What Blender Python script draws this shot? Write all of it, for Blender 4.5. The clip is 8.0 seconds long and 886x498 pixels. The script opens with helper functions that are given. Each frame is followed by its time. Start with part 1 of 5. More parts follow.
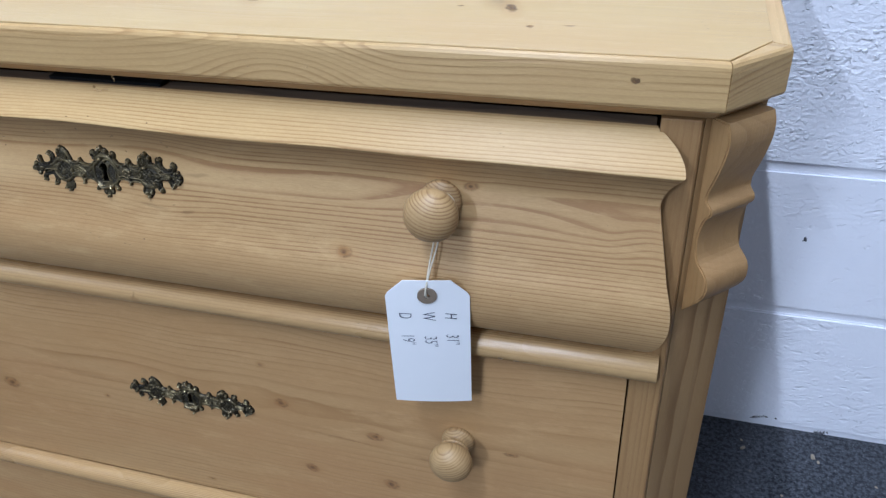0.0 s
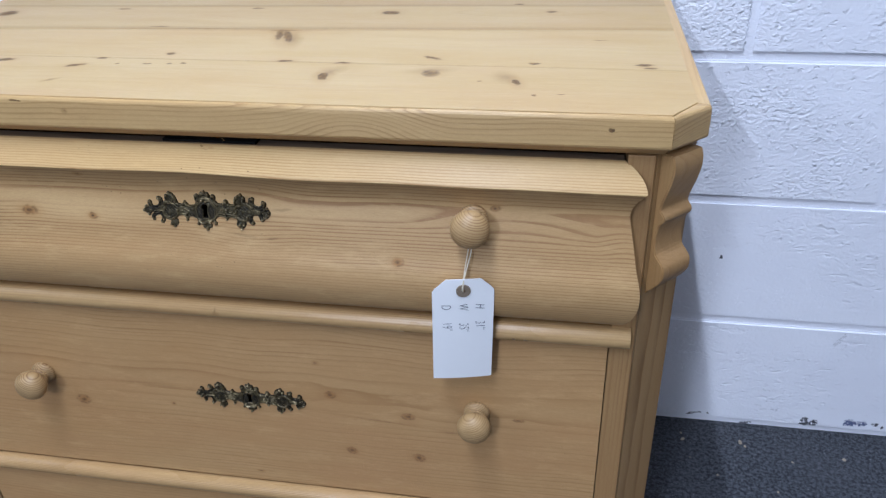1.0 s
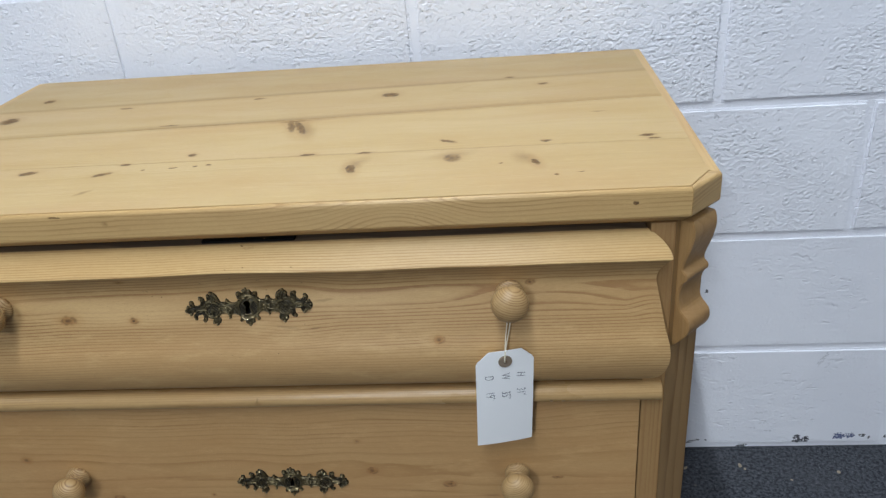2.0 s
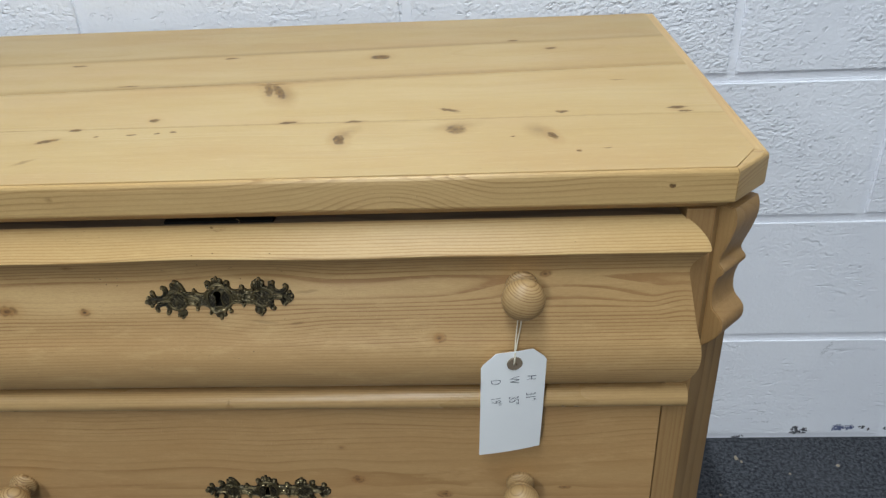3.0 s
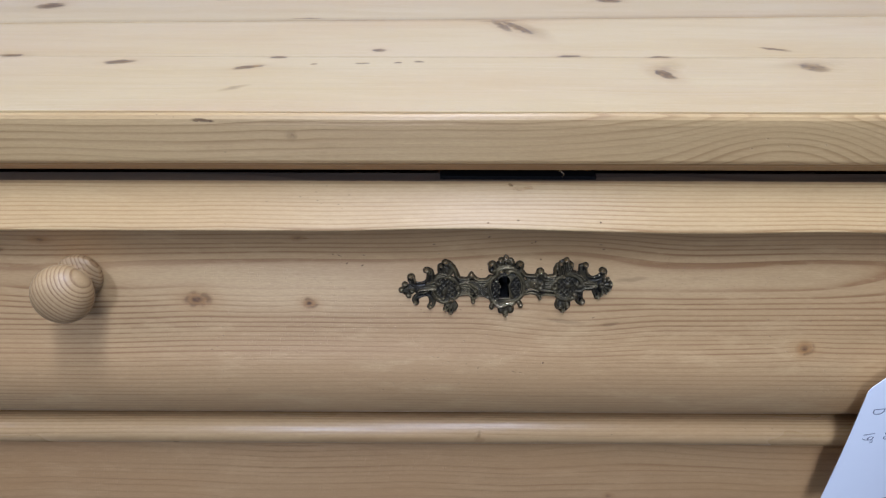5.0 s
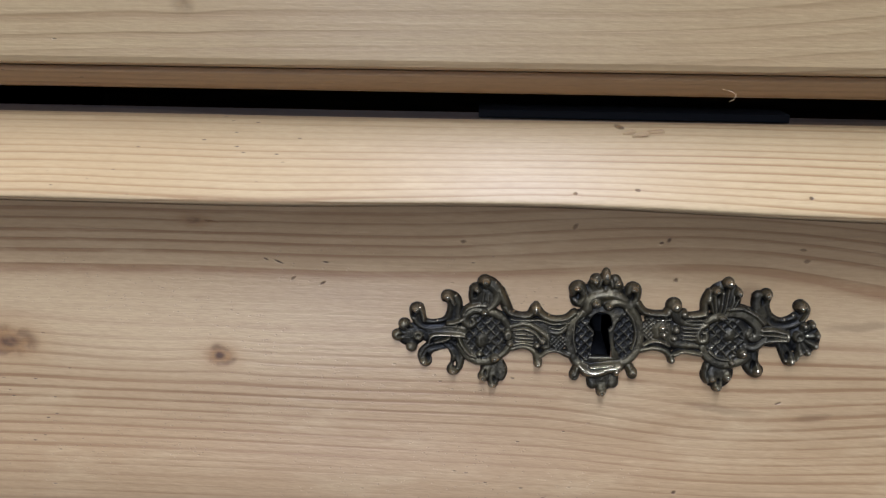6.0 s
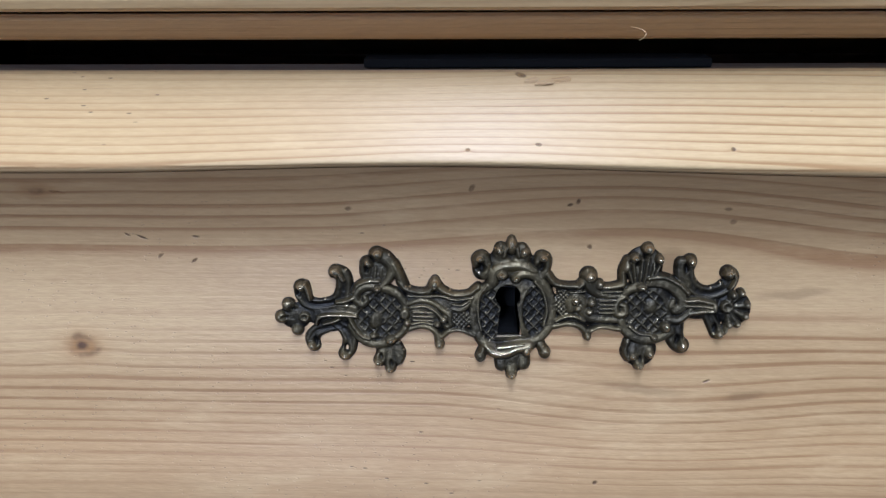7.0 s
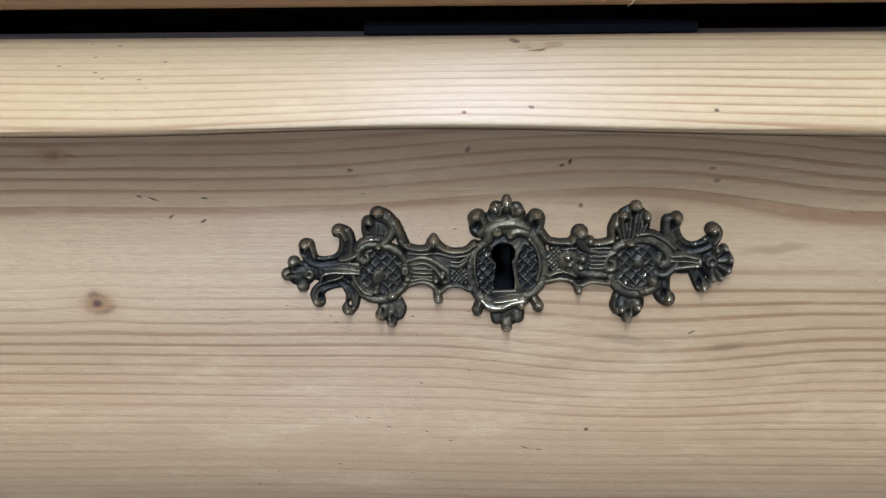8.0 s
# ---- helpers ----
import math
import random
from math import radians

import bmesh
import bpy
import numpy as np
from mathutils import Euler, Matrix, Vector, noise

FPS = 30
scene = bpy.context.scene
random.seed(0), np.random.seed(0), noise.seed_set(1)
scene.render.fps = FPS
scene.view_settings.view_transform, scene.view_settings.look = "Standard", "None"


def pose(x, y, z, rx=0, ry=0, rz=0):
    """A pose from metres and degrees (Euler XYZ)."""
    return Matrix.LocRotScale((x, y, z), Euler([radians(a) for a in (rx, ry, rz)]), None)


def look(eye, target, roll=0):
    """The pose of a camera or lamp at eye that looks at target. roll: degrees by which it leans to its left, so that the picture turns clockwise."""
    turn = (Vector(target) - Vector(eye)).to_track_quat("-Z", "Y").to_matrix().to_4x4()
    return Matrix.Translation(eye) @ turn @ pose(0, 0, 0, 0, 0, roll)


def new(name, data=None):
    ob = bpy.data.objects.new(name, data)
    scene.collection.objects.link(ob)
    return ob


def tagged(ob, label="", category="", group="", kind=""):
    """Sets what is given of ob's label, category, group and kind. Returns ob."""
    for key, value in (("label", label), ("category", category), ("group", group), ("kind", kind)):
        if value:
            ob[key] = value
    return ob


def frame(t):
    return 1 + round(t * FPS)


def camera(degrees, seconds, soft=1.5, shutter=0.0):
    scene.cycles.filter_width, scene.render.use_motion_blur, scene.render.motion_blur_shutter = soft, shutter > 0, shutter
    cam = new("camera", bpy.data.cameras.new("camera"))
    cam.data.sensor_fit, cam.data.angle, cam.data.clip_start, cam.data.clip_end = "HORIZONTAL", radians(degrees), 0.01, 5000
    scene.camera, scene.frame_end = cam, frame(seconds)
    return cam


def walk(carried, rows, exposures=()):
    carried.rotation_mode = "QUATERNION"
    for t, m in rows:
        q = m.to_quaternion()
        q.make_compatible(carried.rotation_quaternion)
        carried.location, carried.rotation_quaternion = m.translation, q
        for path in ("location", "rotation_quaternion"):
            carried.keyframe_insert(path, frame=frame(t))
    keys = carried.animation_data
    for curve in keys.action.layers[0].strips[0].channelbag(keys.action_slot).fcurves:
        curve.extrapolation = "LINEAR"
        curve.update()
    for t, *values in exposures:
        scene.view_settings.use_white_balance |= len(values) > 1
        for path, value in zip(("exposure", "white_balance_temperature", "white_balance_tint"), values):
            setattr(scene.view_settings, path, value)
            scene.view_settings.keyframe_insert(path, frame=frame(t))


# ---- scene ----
cam = camera(59.70, 8.0, soft=1.35)
PATH = [
    (0.0, (0.37844, -0.40298, 0.93787), (-0.1185, 1.1730, -0.1888), -3.126),
    (0.5, (0.33081, -0.49412, 0.98617), (-0.0466, 1.1481, -0.0912), -2.719),
    (1.0, (0.33287, -0.59265, 1.00843), (0.0214, 1.1048, -0.0023), -1.853),
    (1.5, (0.27879, -0.64537, 1.05581), (0.0308, 1.1014, 0.1139), -3.565),
    (1.7, (0.26832, -0.63686, 1.06696), (0.0562, 1.1223, 0.1394), -4.668),
    (2.8, (0.22663, -0.54857, 1.03696), (0.1242, 1.1907, 0.0549), -3.111),
    (3.0, (0.22194, -0.52867, 1.02996), (0.1160, 1.2006, 0.0308), -2.920),
    (3.5, (0.17062, -0.49151, 1.01644), (0.1000, 1.2227, -0.0114), -2.544),
    (4.0, (0.06565, -0.46730, 1.01995), (0.0242, 1.2443, -0.0139), -1.905),
    (4.5, (-0.01526, -0.45780, 0.99929), (-0.0068, 1.2605, -0.0241), -1.108),
    (4.7, (-0.02464, -0.44190, 0.97070), (-0.0037, 1.2805, -0.0456), -0.380),
    (5.8, (-0.04612, -0.23178, 0.79514), (-0.1683, 1.6426, 0.1082), 0.722),
    (6.0, (-0.03490, -0.21055, 0.78550), (-0.1441, 1.6614, 0.0898), 0.461),
    (6.5, (-0.01541, -0.19229, 0.77622), (-0.0861, 1.6775, 0.0700), 0.018),
    (7.0, (-0.01169, -0.18667, 0.77237), (-0.0658, 1.6734, 0.0395), -0.345),
    (7.5, (-0.01233, -0.19145, 0.77526), (-0.0572, 1.6568, 0.0124), -0.556),
    (8.0, (-0.01195, -0.19736, 0.77278), (-0.0561, 1.6356, -0.0261), -0.655),
]
EXPOSURE = [(0.0, 0.14, 5250, 9), (0.5, 0.06, 5350, 9), (1.0, 0.05, 5400, 11), (1.5, -0.15, 5750, 8), (3.0, -0.18, 6200, 2), (3.5, -0.11, 5580, 8), (4.0, -0.17, 5450, 11), (4.5, -0.07, 5200, 14), (6.0, 0.15, 4980, 16), (7.0, 0.36, 4850, 15), (7.5, 0.38, 4800, 13), (8.0, 0.39, 4700, 13)]
walk(cam, [(t, look(eye, target, roll)) for t, eye, target, roll in PATH], EXPOSURE)

# ---------------------------------------------------------------- light
world = bpy.data.worlds.new("world")
scene.world = world
world.use_nodes = True
world.node_tree.nodes["Background"].inputs["Color"].default_value = (0.6, 0.65, 0.75, 1)
world.node_tree.nodes["Background"].inputs["Strength"].default_value = 0.05


def batten_lamp(x, y, z, width, length, watts, colour):
    """The light of one ceiling batten: a long narrow area lamp that shines down."""
    data = bpy.data.lights.new("batten_lamp", "AREA")
    data.shape, data.size, data.size_y, data.energy, data.color = "RECTANGLE", width, length, watts, colour
    ob = new("batten_lamp", data)
    ob.matrix_basis = pose(x, y, z)
    return ob


# the last two battens have no known source: added as fill light
BATTENS = ((-0.80, -4.1), (0.02, -0.90), (1.80, -1.1), (-2.3, -1.6))
POWER = (140, 59, 10, 20)
LENGTH = (1.45, 2.38, 1.45, 1.45)
LAMP_TINT = (0.985, 0.995, 1.03)
CEILING = 2.75
for (bx, by), watts, size in zip(BATTENS, POWER, LENGTH):
    batten_lamp(bx, by, CEILING - 0.10, 0.035, size, watts, LAMP_TINT)


# ---------------------------------------------------------------- materials
class Nodes:
    """Short hand for a node tree."""

    def __init__(self, name):
        self.mat = bpy.data.materials.new(name)
        self.mat.use_nodes = True
        self.t = self.mat.node_tree
        self.out = self.t.nodes["Material Output"]
        self.bsdf = self.t.nodes["Principled BSDF"]

    def node(self, kind, **values):
        n = self.t.nodes.new(kind)
        for key, value in values.items():
            setattr(n, key, value)
        return n

    def put(self, socket, value):
        if isinstance(value, bpy.types.NodeSocket):
            self.t.links.new(value, socket)
        else:
            socket.default_value = value

    def math(self, op, a, b=0.0, clamp=False):
        n = self.node("ShaderNodeMath", operation=op, use_clamp=clamp)
        self.put(n.inputs[0], a)
        self.put(n.inputs[1], b)
        return n.outputs[0]

    def vec(self, op, a, b=(0, 0, 0), scale=1.0):
        n = self.node("ShaderNodeVectorMath", operation=op)
        self.put(n.inputs[0], a)
        if op == "SCALE":
            self.put(n.inputs["Scale"], scale)
        elif op != "LENGTH":
            self.put(n.inputs[1], b)
        return n.outputs["Value"] if op in ("LENGTH", "DOT_PRODUCT") else n.outputs["Vector"]

    def noise(self, where, scale, detail=2.0, rough=0.5, kind="3D"):
        n = self.node("ShaderNodeTexNoise", noise_dimensions=kind)
        if kind == "1D":
            self.put(n.inputs["W"], where)
        else:
            self.put(n.inputs["Vector"], where)
        n.inputs["Scale"].default_value, n.inputs["Detail"].default_value, n.inputs["Roughness"].default_value = scale, detail, rough
        return n.outputs[0]

    def spread(self, value, a, b, c=0.0, d=1.0, smooth=True):
        n = self.node("ShaderNodeMapRange", interpolation_type="SMOOTHSTEP" if smooth else "LINEAR")
        self.put(n.inputs["Value"], value)
        for key, v in (("From Min", a), ("From Max", b), ("To Min", c), ("To Max", d)):
            n.inputs[key].default_value = v
        return n.outputs["Result"]

    def mix(self, f, a, b, blend="MIX"):
        n = self.node("ShaderNodeMix", data_type="RGBA", blend_type=blend)
        self.put(n.inputs[0], f)
        self.put(n.inputs[6], a)
        self.put(n.inputs[7], b)
        return n.outputs[2]

    def join(self, x, y, z):
        n = self.node("ShaderNodeCombineXYZ")
        for socket, value in zip(n.inputs, (x, y, z)):
            self.put(socket, value)
        return n.outputs[0]

    def split(self, v):
        n = self.node("ShaderNodeSeparateXYZ")
        self.put(n.inputs[0], v)
        return n.outputs

    def scaled(self, v, x, y, z):
        return self.vec("MULTIPLY", v, (x, y, z))

    def here(self):
        return self.node("ShaderNodeTexCoord").outputs["Object"]

    def place(self):
        return self.node("ShaderNodeNewGeometry").outputs["Position"]

    def chance(self):
        return self.node("ShaderNodeObjectInfo").outputs["Random"]

    def bump(self, height, strength, distance, below=None):
        n = self.node("ShaderNodeBump")
        self.put(n.inputs["Height"], height)
        n.inputs["Strength"].default_value, n.inputs["Distance"].default_value = strength, distance
        if below is not None:
            self.put(n.inputs["Normal"], below)
        return n.outputs[0]

    def surface(self, colour=None, rough=None, metal=None, normal=None, spec=None):
        for key, value in (("Base Color", colour), ("Roughness", rough), ("Metallic", metal), ("Normal", normal), ("Specular IOR Level", spec)):
            if value is not None:
                self.put(self.bsdf.inputs[key], value)
        return self.mat

    def stamps(self, where, marks, flat):
        """Masks of oval marks (u, v, ru, rv, degrees, weight): body, dark rim, wide surround and core; flat: 'xy' or 'xz', the plane that they lie in."""
        body = rim = wide = core = None
        for u, v, ru, rv, turn, weight in marks:
            m = self.node("ShaderNodeMapping", vector_type="TEXTURE")
            self.put(m.inputs["Vector"], where)
            if flat == "xy":
                m.inputs["Location"].default_value = (u, v, 0)
                m.inputs["Rotation"].default_value = (0, 0, radians(turn))
                m.inputs["Scale"].default_value = (ru, rv, 1000)
            else:
                m.inputs["Location"].default_value = (u, 0, v)
                m.inputs["Rotation"].default_value = (0, radians(-turn), 0)
                m.inputs["Scale"].default_value = (ru, 1000, rv)
            d = self.vec("LENGTH", m.outputs[0])
            s = self.spread(d, 0.40, 1.30, weight, 0.0)
            w = self.spread(d, 0.3, 4.2, abs(weight) * min(1.0, rv / 0.004), 0.0)
            c = self.spread(d, 0.12, 0.55, weight, 0.0)
            body = s if body is None else self.math("MAXIMUM", body, s)
            core = c if core is None else self.math("MAXIMUM", core, c)
            wide = w if wide is None else self.math("ADD", wide, w)
            if weight > 0.6:
                e = self.math("MULTIPLY", self.spread(d, 0.30, 0.75, 0.0, weight), self.spread(d, 0.75, 1.20, 1.0, 0.0))
                rim = e if rim is None else self.math("MAXIMUM", rim, e)
        return body, rim, wide, core

    def flecks(self, where, marks, flat):
        """One mask of small oval flecks, marked as for stamps."""
        body = 0.0
        for u, v, ru, rv, turn, weight in marks:
            m = self.node("ShaderNodeMapping", vector_type="TEXTURE")
            self.put(m.inputs["Vector"], where)
            m.inputs["Location"].default_value = (u, v, 0) if flat == "xy" else (u, 0, v)
            m.inputs["Rotation"].default_value = (0, 0, radians(turn)) if flat == "xy" else (0, radians(-turn), 0)
            m.inputs["Scale"].default_value = (ru, rv, 1000) if flat == "xy" else (ru, 1000, rv)
            body = self.math("MAXIMUM", body, self.spread(self.vec("LENGTH", m.outputs[0]), 0.40, 1.30, weight, 0.0))
        return body


def pine(name, along="x", pith=(0.10, 0.55), lines=170.0, pale=(0.66, 0.48, 0.27), late=(0.46, 0.285, 0.13),
         marks=(), flat="xz", wander=0.012, rough=0.42, contrast=1.0, bulge=0.0014, swells=(), eyes=False, blotch=0.30, heart=0.0, broad=2.2, waves=(), fade=(), lean=0.0, drift=0.45, jitter=0.0055, uneven=3.0, nicks=(), sapwood=()):
    """Waxed stripped pine as a solid: growth rings round a wandering pith, knots, fibres and old nicks.
    along: the grain's axis; pith: where its centre line crosses the other two axes."""
    n = Nodes(name)
    p = n.here()
    pale, late = [(1.01 * c[0], 0.99 * c[1], 0.97 * c[2]) for c in (pale, late)]
    shift = n.math("MULTIPLY", n.chance(), 3.0)
    x, y, z = n.split(p)
    if along == "x":
        u, a, b = x, y, z
    elif along == "z":
        u, a, b = z, x, y
    else:
        u, a, b = y, x, z
    q = n.join(n.math("ADD", u, shift), a, b)
    slow = n.noise(n.scaled(q, 3.2, 5.0, 5.0), 1.0, 2.0, 0.5)
    quick = n.noise(n.scaled(q, 9.0, 40.0, 40.0), 1.0, 2.0, 0.5)
    da = n.math("SUBTRACT", a, pith[0])
    db = n.math("ADD", n.math("SUBTRACT", b, pith[1]), n.math("MULTIPLY", n.math("SUBTRACT", slow, 0.5), wander * 2.5))
    if lean:
        db = n.math("MULTIPLY", db, n.spread(db, -0.012, 0.004, 1.0 + lean, 1.0))
    for su, sv, ru, rv, amount in waves:
        m = n.node("ShaderNodeMapping", vector_type="TEXTURE")
        n.put(m.inputs["Vector"], p)
        m.inputs["Location"].default_value, m.inputs["Scale"].default_value = (su, 0, sv), (ru, 1000, rv)
        db = n.math("ADD", db, n.spread(n.vec("LENGTH", m.outputs[0]), 0.0, 1.0, amount, 0.0))
    r = n.math("SQRT", n.math("ADD", n.math("MULTIPLY", da, da), n.math("MULTIPLY", db, db)))
    r = n.math("ADD", r, n.math("MULTIPLY", n.math("SUBTRACT", slow, 0.5), wander))
    r = n.math("ADD", r, n.math("MULTIPLY", n.math("SUBTRACT", quick, 0.5), 0.0016))
    for su, sv, ru, rv, amount in swells:
        m = n.node("ShaderNodeMapping", vector_type="TEXTURE")
        n.put(m.inputs["Vector"], p)
        m.inputs["Location"].default_value, m.inputs["Scale"].default_value = (su, 0, sv), (ru, 1000, rv)
        r = n.math("ADD", r, n.spread(n.vec("LENGTH", m.outputs[0]), 0.0, 1.0, amount, 0.0))
    sharp = None
    if marks:
        wob = n.node("ShaderNodeTexNoise")
        n.put(wob.inputs["Vector"], p)
        wob.inputs["Scale"].default_value = 160
        wob.inputs["Detail"].default_value = 3
        jig = n.vec("ADD", p, n.vec("SCALE", n.vec("SUBTRACT", wob.outputs["Color"], (0.5, 0.5, 0.5)), scale=jitter))
        sharp, rim, wide, core = n.stamps(jig, marks, flat)
        r = n.math("ADD", r, n.math("MULTIPLY", wide, bulge))
    pace = n.noise(r, 45.0, 2.0, 0.6, "1D")
    s = n.math("ADD", n.math("MULTIPLY", r, lines), n.math("MULTIPLY", pace, uneven))
    f = n.math("FRACT", s)
    ring = n.math("MULTIPLY", n.math("POWER", n.spread(f, 0.22, 0.92), broad), n.spread(f, 0.90, 1.0, 1.0, 0.0))
    weight = n.noise(r, 90.0, 1.0, 0.5, "1D")
    patchy = n.noise(n.scaled(q, 6, 30, 30), 1.0, 2.0)
    ring = n.math("MULTIPLY", ring, n.spread(weight, 0.3, 0.7, 0.45, 1.25))
    ring = n.math("MULTIPLY", ring, n.spread(patchy, 0.28, 0.72, 0.35, 1.25))
    if fade:
        ring = n.math("MULTIPLY", ring, n.spread(b, fade[0], fade[1], fade[2], 1.0))
    if heart:
        clear = n.spread(n.math("ABSOLUTE", n.math("SUBTRACT", b, pith[1])), 0.002, heart, 0.30, 1.0)
        ring = n.math("MULTIPLY", ring, n.math("MAXIMUM", clear, n.spread(u, 0.18, 0.23)))
    fibre = n.noise(n.scaled(q, 12.0, 900.0, 900.0), 1.0, 3.0, 0.6)
    cloud = n.noise(n.scaled(q, 4.0, 14.0, 14.0), 1.0, 3.0, 0.55)
    tone = n.mix(n.math("MULTIPLY", ring, 1.1 * contrast, True), (*pale, 1), (*late, 1))
    tone = n.mix(n.spread(cloud, 0.3, 0.75, 0.0, blotch), tone, (pale[0] * 0.88, pale[1] * 0.79, pale[2] * 0.66, 1))
    tone = n.mix(n.spread(fibre, 0.25, 0.8, 0.0, 0.20), tone, (late[0] * 1.1, late[1] * 1.15, late[2] * 1.2, 1))
    drifting = n.noise(n.scaled(q, 2.6, 9.0, 9.0), 1.0, 3.0, 0.6)
    tone = n.mix(n.spread(drifting, 0.42, 0.68, 0.0, drift), tone, (pale[0] * 0.90, pale[1] * 0.80, pale[2] * 0.74, 1))
    for su, sv, ru, rv, amount in sapwood:
        m = n.node("ShaderNodeMapping", vector_type="TEXTURE")
        n.put(m.inputs["Vector"], p)
        m.inputs["Location"].default_value, m.inputs["Scale"].default_value = (su, 0, sv), (ru, 1000, rv)
        band = n.math("MULTIPLY", n.spread(n.vec("LENGTH", m.outputs[0]), 0.15, 1.0, amount, 0.0), n.spread(patchy, 0.25, 0.60, 0.65, 1.0))
        tone = n.mix(band, tone, (pale[0] * 1.20, pale[1] * 1.22, pale[2] * 1.28, 1))
    piece = n.math("ADD", 0.94, n.math("MULTIPLY", n.chance(), 0.10))
    tone = n.mix(1.0, tone, n.join(piece, piece, n.math("MULTIPLY", piece, 0.99)), "MULTIPLY")
    scuff = n.noise(n.scaled(q, 45.0, 260.0, 260.0), 1.0, 4.0, 0.65)
    tone = n.mix(n.spread(scuff, 0.50, 0.78, 0.0, 0.30), tone, (min(1, pale[0] * 1.16), min(1, pale[1] * 1.18), pale[2] * 1.22, 1))
    tone = n.mix(n.spread(scuff, 0.22, 0.46, 0.22, 0.0), tone, (late[0] * 0.9, late[1] * 0.9, late[2] * 0.9, 1))
    # old nicks and worm holes
    dots = n.node("ShaderNodeTexVoronoi", feature="F1")
    n.put(dots.inputs["Vector"], n.scaled(q, 22.0, 60.0, 60.0))
    nick = n.math("MULTIPLY", n.spread(dots.outputs["Distance"], 0.045, 0.085, 1.0, 0.0),
                  n.spread(n.noise(n.scaled(q, 9, 9, 9), 1.0), 0.56, 0.62))
    tone = n.mix(n.math("MULTIPLY", nick, 0.75), tone, (0.10, 0.055, 0.025, 1))
    if eyes:
        specks = n.node("ShaderNodeTexVoronoi", feature="F1")
        n.put(specks.inputs["Vector"], n.scaled(q, 75.0, 210.0, 210.0))
        peck = n.math("MULTIPLY", n.spread(specks.outputs["Distance"], 0.08, 0.16, 1.0, 0.0),
                      n.spread(n.noise(n.scaled(q, 14, 30, 30), 1.0, 2.0), 0.50, 0.60))
        tone = n.mix(n.math("MULTIPLY", peck, 0.6), tone, (0.13, 0.075, 0.035, 1))
        rub = n.noise(n.scaled(q, 16.0, 70.0, 70.0), 1.0, 5.0, 0.7)
        tone = n.mix(n.spread(rub, 0.50, 0.70, 0.0, 0.50), tone, (min(1, pale[0] * 1.12), min(1, pale[1] * 1.14), pale[2] * 1.16, 1))
        nick = n.math("MAXIMUM", nick, n.math("MULTIPLY", peck, 0.7))
    height = n.math("SUBTRACT", n.math("MULTIPLY", fibre, 0.35), n.math("MULTIPLY", ring, 0.25))
    pore = n.noise(n.scaled(q, 260.0, 1500.0, 1500.0), 1.0, 2.0, 0.6)
    tone = n.mix(n.spread(pore, 0.30, 0.72, 0.0, 0.16), tone, (late[0] * 0.8, late[1] * 0.75, late[2] * 0.7, 1))
    height = n.math("ADD", n.math("SUBTRACT", height, nick), n.math("MULTIPLY", pore, 0.25))
    shine = n.spread(cloud, 0.2, 0.8, rough - 0.05, rough + 0.08)
    if sharp is not None:
        halo = n.spread(wide, 0.40, 1.0, 0.0, 0.45)
        tone = n.mix(halo, tone, (pale[0] * 0.74, pale[1] * 0.62, pale[2] * 0.48, 1))
        inner = n.noise(n.scaled(p, 330, 420, 420), 1.0, 3.0, 0.6)
        heartwood = n.mix(n.spread(inner, 0.35, 0.68), (0.085, 0.044, 0.007, 1), (0.30, 0.165, 0.040, 1))
        if eyes:
            heartwood = n.mix(0.60, heartwood, (pale[0] * 0.78, pale[1] * 0.56, pale[2] * 0.38, 1))
        tone = n.mix(n.math("MULTIPLY", sharp, n.spread(inner, 0.2, 0.6, 0.50, 0.90) if eyes else n.spread(inner, 0.2, 0.7, 0.75, 1.15), True), tone, heartwood)
        bark = n.noise(n.scaled(p, 190, 190, 190), 1.0, 2.0)
        tone = n.mix(n.math("MULTIPLY", core, n.spread(bark, 0.36, 0.60, 0.55, 1.0)), tone, (0.085, 0.040, 0.015, 1))
        shine = n.math("ADD", shine, n.math("MULTIPLY", sharp, 0.22))
        if rim is not None:
            crust = n.spread(bark, 0.42, 0.62, 0.05, 0.55) if eyes else n.spread(bark, 0.38, 0.62, 0.20, 0.9)
            tone = n.mix(n.math("MULTIPLY", rim, crust), tone, (0.075, 0.034, 0.012, 1))
        height = n.math("SUBTRACT", height, n.math("MULTIPLY", sharp, 0.35))
    if nicks:
        small = n.flecks(jig, nicks, flat)
        tone = n.mix(n.math("MULTIPLY", small, 0.9), tone, (0.105, 0.052, 0.019, 1))
        height = n.math("SUBTRACT", height, n.math("MULTIPLY", small, 0.8))
    if along == "x":
        # the fibres spread the gloss across the grain
        n.put(n.bsdf.inputs["Tangent"], n.vec("CROSS_PRODUCT", n.node("ShaderNodeNewGeometry").outputs["Normal"], (1, 0, 0)))
        n.bsdf.inputs["Anisotropic"].default_value = 0.65
    return n.surface(tone, shine, 0.0, n.bump(height, 0.55, 0.0006), 0.42)


